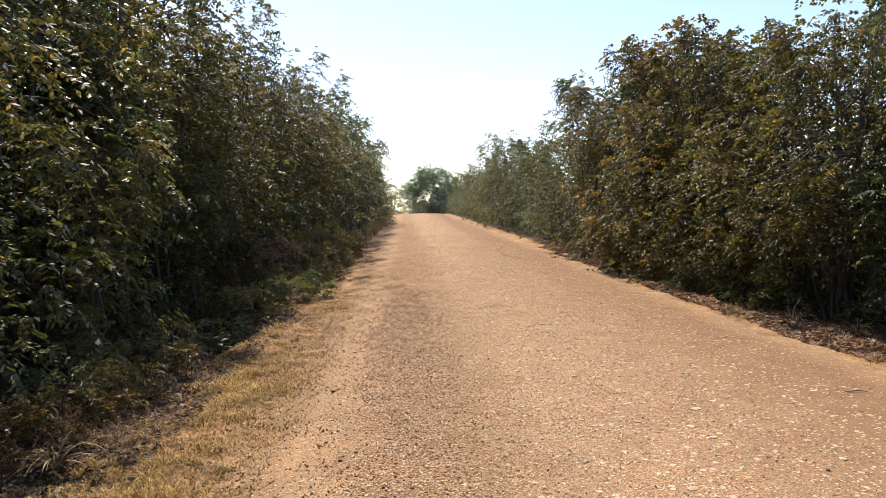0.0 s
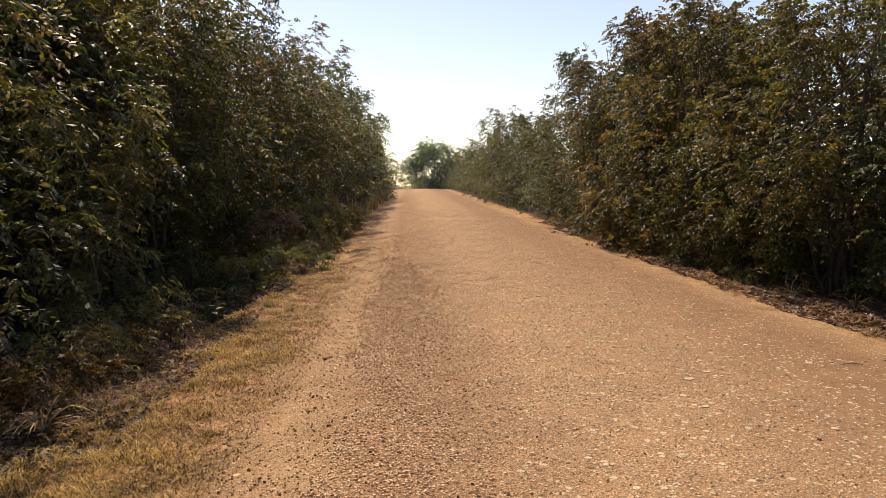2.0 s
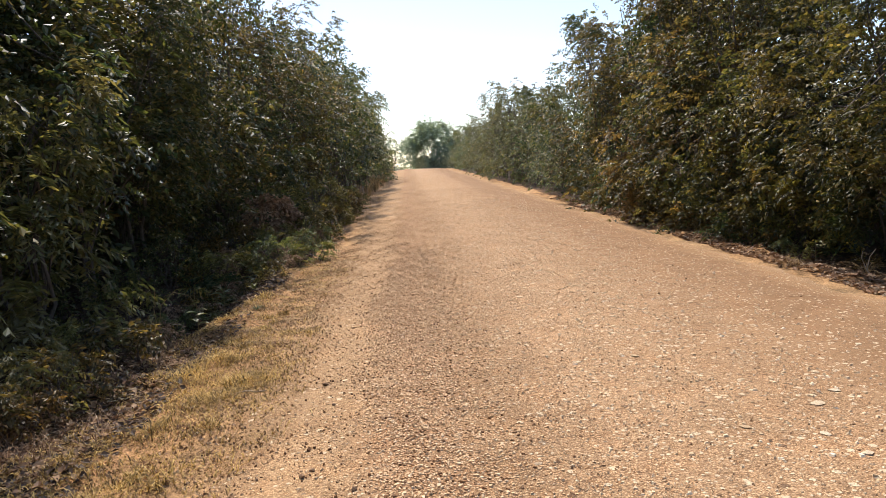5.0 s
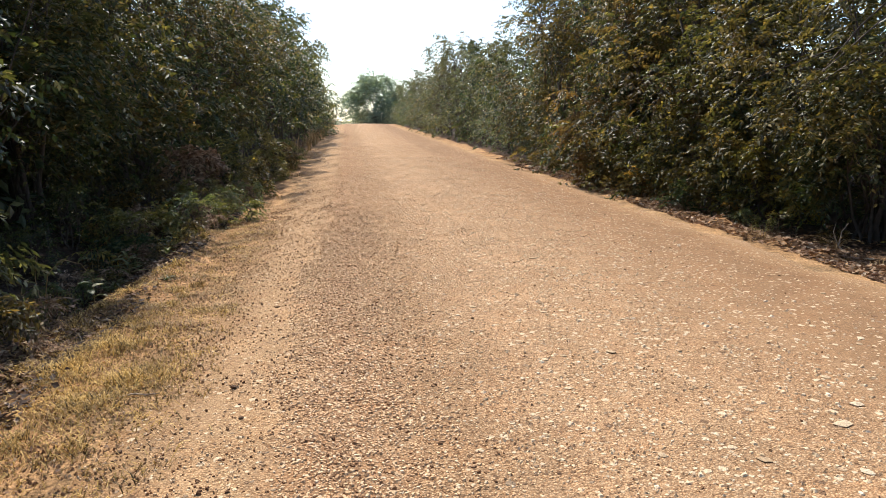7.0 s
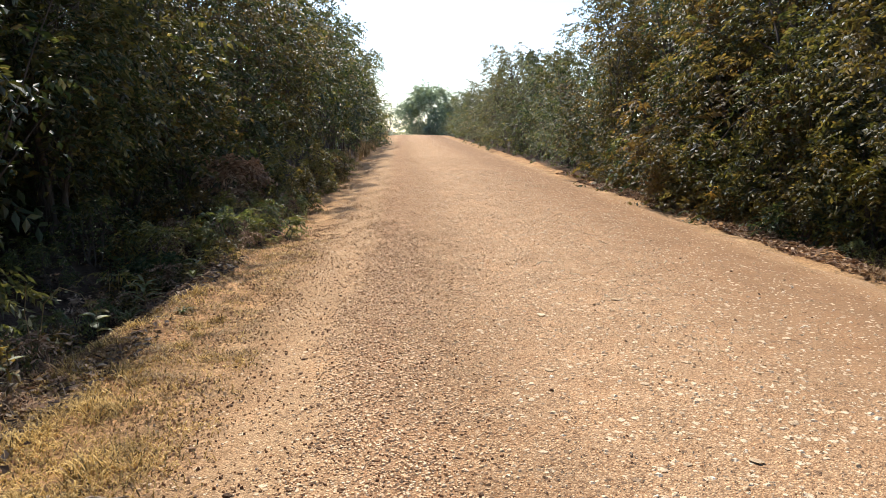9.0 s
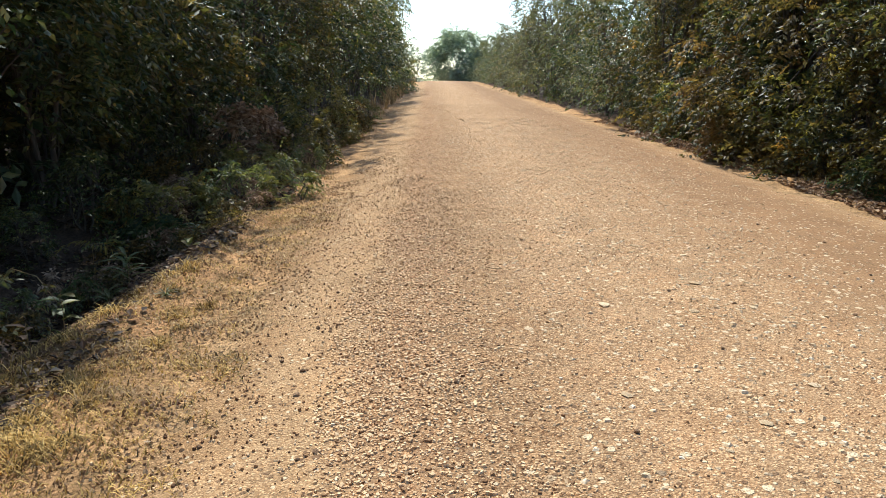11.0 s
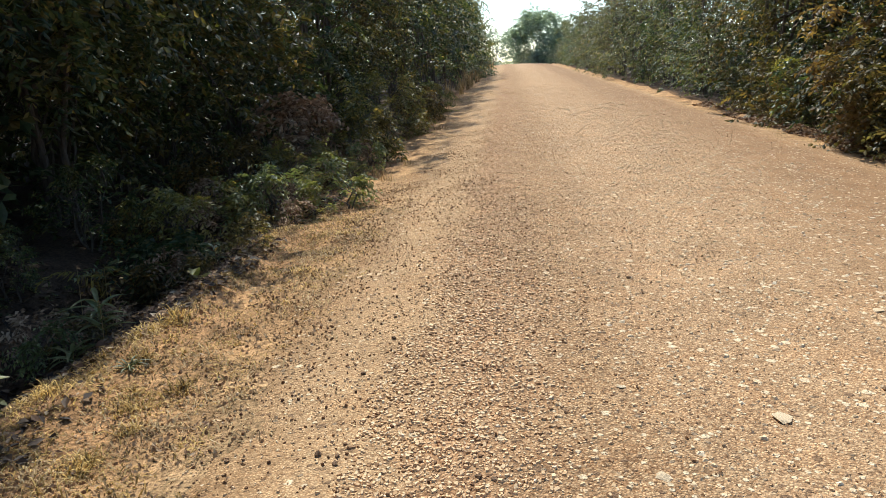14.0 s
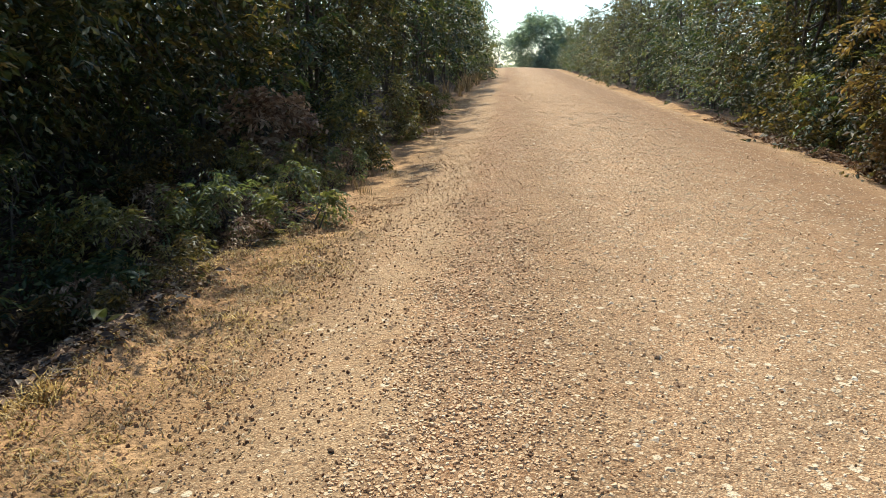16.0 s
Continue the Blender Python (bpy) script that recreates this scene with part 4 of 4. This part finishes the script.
gravel("gravel", "coarse loose gravel heaped up beside the wheel track", cobbles(301, 50000, (-2.3, -1.1), (2.6, 15.0), (0.012, 0.026), lambda x, y: windrow(x, y) * np.clip((15 - y) / 5, 0, 1) * np.clip((-1.1 - x) / 0.5, 0, 1)))
gravel("gravel", "coarse loose gravel spilling into the wheel track", cobbles(310, 18000, (-1.7, -0.4), (2.6, 15.0), (0.010, 0.022), lambda x, y: windrow(x, y) * np.clip((15 - y) / 5, 0, 1) * np.clip((x + 1.7) / 0.5, 0, 1)))
gravel("gravel", "loose gravel of the windrow as the road climbs", cobbles(302, 9000, (-2.4, -0.55), (11.0, 26.0), (0.012, 0.024), lambda x, y: windrow(x, y) * np.clip((y - 10) / 5, 0, 1), (0.2, 0.4)))
gravel("gravel", "fine sharp grit on the road surface", grit(304, 42000, (-1.2, 2.9), (2.6, 16.0), (0.006, 0.014), track))
gravel("gravel", "small rounded stones lying on the worn road", lumps(307, 42000, (-1.2, 2.9), (3.0, 20.0), (0.009, 0.020), track, (0.35, 0.62)))
gravel("gravel", "loose stones along the road as it climbs", lumps(308, 7000, (-2.6, 2.9), (16.0, 34.0), (0.016, 0.036), lambda x, y: 0.2 + 0.8 * patchy(x, y, 1.9) * np.clip((2.6 - x) / 3, 0.2, 1), (0.25, 0.5)))
gravel("gravel", "small stones scattered in the sandy strip", cobbles(309, 20000, (-3.1, -1.9), (2.8, 20.0), (0.006, 0.017), sandy, (0.3, 0.6)))
gravel("gravel", "small dark stones scattered in the sandy strip", cobbles(305, 9000, (-3.0, -1.3), (2.8, 18.0), (0.006, 0.018), sandy, (0.4, 0.7)), M_DARKCHIP)
gravel("gravel", "crumbs of orange-brown soil and grit on the verge", lumps(306, 30000, (-4.0, -2.6), (3.0, 15.0), (0.008, 0.026), lambda x, y: (0.2 + 0.8 * patchy(x + 1, y, 2.2)) * np.clip((-2.55 - x) / 0.5, 0, 1)), M_CRUMB)
gravel("stone_chips", "pale flat stone chips set in the road", pebbles(303, 21000, (-1.4, 2.6), (3.0, 26.0), (0.017, 0.048), flat=0.24, weight=strewn), M_CHIP)


# ---- stones that lie loose, each one by itself ----
def stone_mesh(seed, mat):
    g = np.random.default_rng(seed)
    bm = bmesh.new()
    bmesh.ops.create_icosphere(bm, subdivisions=1, radius=0.5)
    for vert in bm.verts:
        vert.co *= g.uniform(0.6, 1.15)
        vert.co.z *= 0.72
        vert.co.x *= 1.2
    me = bpy.data.meshes.new("stone")
    bm.to_mesh(me)
    bm.free()
    me.materials.append(mat)
    return me


stone_kinds = [stone_mesh(400 + k, M_STONE) for k in range(8)]
pale_kinds = [stone_mesh(420 + k, M_PALE) for k in range(4)]


def loose_stone(x, y, size, kinds=stone_kinds, flat=1.0):
    ob = new("stone", kinds[int(rng.integers(0, len(kinds)))])
    ob.parent = road
    turn = Euler((rng.uniform(-0.3, 0.3) * flat, rng.uniform(-0.3, 0.3) * flat, rng.uniform(0, 6.28)))
    ob.matrix_world = Matrix.LocRotScale((x, y, float(surface_height(x, y)) + size * 0.16 * flat), turn, (size, size, size * flat))


# the dark stones in the sandy strip and the pale ones in the carriageway that stand out
for x, y, size in ((-2.46, 6.36, 0.05), (-2.36, 5.92, 0.04), (-2.41, 4.86, 0.05), (-2.41, 8.75, 0.055), (-2.33, 8.68, 0.035), (-2.37, 7.82, 0.045), (-2.30, 9.86, 0.035),
                   (-2.39, 8.11, 0.04), (-1.81, 8.55, 0.035), (-1.76, 8.53, 0.03), (-0.94, 7.36, 0.04), (-1.64, 7.84, 0.035), (1.63, 10.7, 0.04), (-2.75, 6.9, 0.05), (-2.2, 7.3, 0.04)):
    loose_stone(x, y, size * 0.75)
for x, y, size in ((0.41, 5.27, 0.085), (0.63, 5.47, 0.07), (-0.13, 5.01, 0.06), (-0.68, 9.01, 0.09), (0.03, 9.40, 0.085), (-1.20, 8.59, 0.06), (-0.06, 10.5, 0.06), (-0.88, 7.72, 0.06),
                   (-0.41, 7.40, 0.055), (0.9, 8.3, 0.06), (1.3, 6.6, 0.05), (-0.9, 11.2, 0.06), (0.5, 12.1, 0.07)):
    loose_stone(x, y, size, pale_kinds, 0.28)
for _ in range(70):
    loose_stone(rng.uniform(-0.9, 2.4), rng.uniform(3.6, 15.0), 0.028 + 0.045 * rng.uniform(0, 1) ** 2, pale_kinds, 0.28)
for _ in range(130):
    loose_stone(rng.uniform(-2.9, -1.9), rng.uniform(3.0, 14.0), 0.012 + 0.019 * rng.uniform(0, 1) ** 2.2)
for _ in range(60):
    loose_stone(rng.uniform(-1.6, 2.6), rng.uniform(3.4, 16.0), 0.014 + 0.018 * rng.uniform(0, 1) ** 2.5)
for _ in range(70):
    loose_stone(rng.uniform(-1.4, 2.7), rng.uniform(3.4, 16.0), 0.022 + 0.03 * rng.uniform(0, 1) ** 2.0, pale_kinds, 0.3)


# ---- single plants and sticks on the verges ----
def strap(points, width, name="leaf"):
    """A folded strap leaf along a bent line."""
    pts = np.asarray(points, float)
    v, f = [], []
    n_ = len(pts)
    for q in range(n_):
        along = pts[min(q + 1, n_ - 1)] - pts[max(q - 1, 0)]
        side_ = np.cross(along, [0, 0, 1.0])
        side_ /= np.linalg.norm(side_) + 1e-9
        w = width * math.sin(math.pi * (0.12 + 0.86 * q / (n_ - 1))) ** 0.8
        v += [pts[q] - side_ * w + [0, 0, w * 0.4], pts[q], pts[q] + side_ * w + [0, 0, w * 0.4]]
    for q in range(n_ - 1):
        b_ = 3 * q
        f += [(b_, b_ + 1, b_ + 4, b_ + 3), (b_ + 1, b_ + 2, b_ + 5, b_ + 4)]
    return v, f


def rosette(name, x, y, stem, count, length, width, mat, seed, label, rise_=0.9, category="plant"):
    """A plant of arching strap leaves, each a part, on a short stem."""
    g = np.random.default_rng(seed)
    root = tagged(new(name), label, category)
    root.location = (x, y, float(land(x, y)))
    if stem > 0.03:
        part("stem", tubes_mesh("stem", [([(0, 0, -0.03), (0.01, 0, stem * 0.5), (0, 0.015, stem)], [0.004, 0.003, 0.002])], M_STRAW, 5), root)
    for k in range(count):
        a_ = k * 2.4 + g.uniform(-0.3, 0.3)
        l_ = length * g.uniform(0.65, 1.15)
        z0 = stem * (0.35 + 0.65 * k / count)
        up_ = g.uniform(0.5, 1.1) * rise_
        pts = [(math.cos(a_) * l_ * q * (0.75 + 0.25 * q), math.sin(a_) * l_ * q * (0.75 + 0.25 * q), z0 + l_ * (up_ * q - 0.75 * up_ * q * q)) for q in (0, 0.2, 0.4, 0.6, 0.8, 1.0)]
        part("leaf", mesh_from("leaf", *strap(pts, width * g.uniform(0.8, 1.2)), mat, True), root)
    return root


def feathered(name, x, y, count, length, leaf, width, mat, seed, label, height=0.25, pairs=8, tilt=0.7):
    """A seedling with a few feather-shaped compound leaves, each a part."""
    g = np.random.default_rng(seed)
    root = tagged(new(name), label, "plant")
    root.location = (x, y, float(land(x, y)))
    part("stem", tubes_mesh("stem", [([(0, 0, -0.03), (0.01, 0.01, height)], [0.004, 0.002])], M_STRAW, 5), root)
    for k in range(count):
        a_ = k * 6.28 / count + g.uniform(-0.5, 0.5)
        ax = unit(np.array([[math.cos(a_), math.sin(a_), tilt]]))
        pos = np.array([[0.01, 0.01, height * g.uniform(0.7, 1.0)]])
        v, f = fronds(g, pos, ax, np.array([length * g.uniform(0.8, 1.2)]), pairs, leaf, width, np.array([0.55]))
        part("leaf", mesh_from("leaf", v, f, mat), root)
    return root


rosette("spiky_plant", -4.14, 10.27, 0.30, 16, 0.22, 0.015, M_FRESH, 501, "spiky pale green plant with narrow arching leaves", 0.8)
rosette("spiky_plant", -4.24, 10.1, 0.12, 12, 0.2, 0.014, M_FRESH, 512, "low spiky pale green plant with narrow arching leaves", 0.8)
rosette("broad_leaved_weed", -4.2, 9.35, 0.30, 6, 0.17, 0.030, M_FRESH, 502, "upright weed with broad pale leaves at the verge", 0.5)
rosette("broad_leaved_weed", -4.25, 9.0, 0.2, 5, 0.11, 0.018, M_DRYLEAF, 503, "withered weed with drooping pale brown leaves", 0.4)
rosette("broad_leaved_weed", -4.35, 8.3, 0.30, 7, 0.16, 0.022, M_FRESH, 504, "pale leafy weed in the shade of the trees", 0.5)
rosette("broad_leaved_weed", -3.98, 11.27, 0.10, 3, 0.17, 0.034, M_YELLOW, 505, "weed with large yellowing leaves", 1.3)
rosette("broad_leaved_weed", -4.15, 12.0, 0.24, 6, 0.14, 0.024, M_LEAF, 506, "small dark leafy weed at the shade's edge", 0.5)
rosette("grass_tuft", -4.3, 5.1, 0.0, 16, 0.42, 0.006, M_STRAW, 507, "arching tuft of long dry grass on the verge", 1.3, "grass tuft")
rosette("grass_tuft", 3.95, 10.2, 0.0, 18, 0.36, 0.005, M_STRAW, 508, "dry straw-coloured grass tuft at the bushes' foot", 1.4, "grass tuft")
rosette("grass_tuft", 4.25, 9.2, 0.0, 16, 0.40, 0.005, M_STRAW, 509, "dry straw-coloured grass tuft at the bushes' foot", 1.6, "grass tuft")
rosette("grass_tuft", -3.6, 9.6, 0.0, 14, 0.10, 0.005, M_LEAF, 510, "low green grass tuft throwing a dark shadow", 1.2, "grass tuft")
rosette("grass_tuft", -3.45, 4.55, 0.0, 16, 0.2, 0.004, M_GREENSTRAW, 511, "low grass tuft beside the road's edge", 1.2, "grass tuft")
feathered("fern_like_seedling", -4.70, 8.04, 4, 0.24, 0.045, 0.018, M_FRESH, 521, "seedling with feather-shaped green leaves", 0.22)
feathered("fern_like_seedling", -4.8, 11.1, 2, 0.42, 0.075, 0.02, M_YELLOW, 522, "seedling with long yellow-green feather-shaped leaves", 0.55, 14, 0.25)
feathered("fern_like_seedling", -4.5, 6.6, 4, 0.26, 0.05, 0.02, M_FRESH, 523, "seedling with feather-shaped leaves under the trees", 0.3)
feathered("fern_like_seedling", -4.9, 11.6, 4, 0.3, 0.06, 0.022, M_FRESH, 524, "seedling with feather-shaped leaves under the trees", 0.4)
feathered("fern_like_seedling", 4.1, 11.6, 4, 0.3, 0.06, 0.024, M_FRESH, 525, "seedling with feather-shaped leaves at the bushes' foot", 0.3)


def weed_stalk(name, x, y, points, seed, label, leaves=14):
    """A thin bent stalk with small leaves along it."""
    g = np.random.default_rng(seed)
    root = tagged(new(name), label, "plant")
    root.location = (x, y, float(land(x, y)))
    pts = np.asarray(points, float)
    part("stem", tubes_mesh("stem", [(pts, np.linspace(0.006, 0.002, len(pts)))], M_STRAW, 5), root)
    q = g.uniform(0.25, 1, leaves) * (len(pts) - 1)
    i0 = np.minimum(q.astype(int), len(pts) - 2)
    pos = pts[i0] + (pts[i0 + 1] - pts[i0]) * (q - i0)[:, None]
    v, f = fronds(g, pos, unit(g.normal(0, 1, (leaves, 3)) + [0, 0, 0.2]), np.full(leaves, 0.05), 1, 0.055, 0.022, np.full(leaves, 0.4))
    part("foliage", mesh_from("foliage", v, f, M_FRESH), root)
    return root


weed_stalk("weed_stalk", -4.55, 9.2, [(0, 0, -0.03), (-0.02, 0, 0.25), (0.03, 0, 0.52), (0.18, -0.05, 0.66), (0.36, -0.1, 0.62), (0.48, -0.12, 0.45)], 531, "thin arched weed stalk with small pale leaves")
weed_stalk("weed_stalk", -4.45, 8.8, [(0, 0, -0.03), (0.01, 0.02, 0.25), (-0.01, 0, 0.5), (0.02, 0, 0.72)], 532, "upright thin weed stalk with small pale leaves")
weed_stalk("weed_stalk", 4.4, 8.7, [(0, 0, -0.03), (0.01, 0.02, 0.3), (-0.03, 0, 0.6), (-0.06, 0, 0.85)], 533, "tall thin dry weed stalk at the bushes' foot", 8)


def twig(x, y, runs, label):
    ob = new("dead_twig", tubes_mesh("dead_twig", runs, M_DEADWOOD, 5))
    ob.location = (x, y, float(surface_height(x, y)))
    return tagged(ob, label, "twig")


M_DEADWOOD = straw_material("dead_wood", [(0.0, (0.34, 0.26, 0.18)), (1.0, (0.46, 0.37, 0.27))], 0.02)
twig(3.67, 9.77, [([(0.12, -0.05, 0.0), (0.0, 0, 0.14), (-0.06, 0.02, 0.30)], [0.012, 0.009, 0.004]), ([(0.0, 0, 0.14), (0.05, 0.03, 0.30), (0.12, 0.02, 0.40)], [0.008, 0.005, 0.003]),
     ([(-0.06, 0.02, 0.30), (-0.05, 0.0, 0.42)], [0.004, 0.002]), ([(0.12, -0.05, 0.0), (0.3, -0.2, 0.02)], [0.011, 0.006])], "pale forked dead twig standing at the bushes' foot")
twig(-3.0, 6.45, [([(-0.1, 0.0, 0.008), (-0.03, 0.015, 0.016), (0.04, 0.0, 0.012), (0.11, 0.03, 0.006)], [0.004, 0.006, 0.006, 0.003])], "short dry stick lying at the road's edge")
twig(1.99, 5.76, [([(-0.08, 0, 0.01), (0.02, 0.01, 0.018), (0.1, -0.02, 0.01)], [0.006, 0.007, 0.004]), ([(0.02, 0.01, 0.018), (0.07, 0.05, 0.02)], [0.005, 0.003])], "small broken twig lying on the road")
twig(-4.6, 12.9, [([(-0.5, -0.1, 0.05), (0, 0, 0.16), (0.45, 0.15, 0.10)], [0.012, 0.012, 0.006])], "fallen pale branch in the undergrowth")
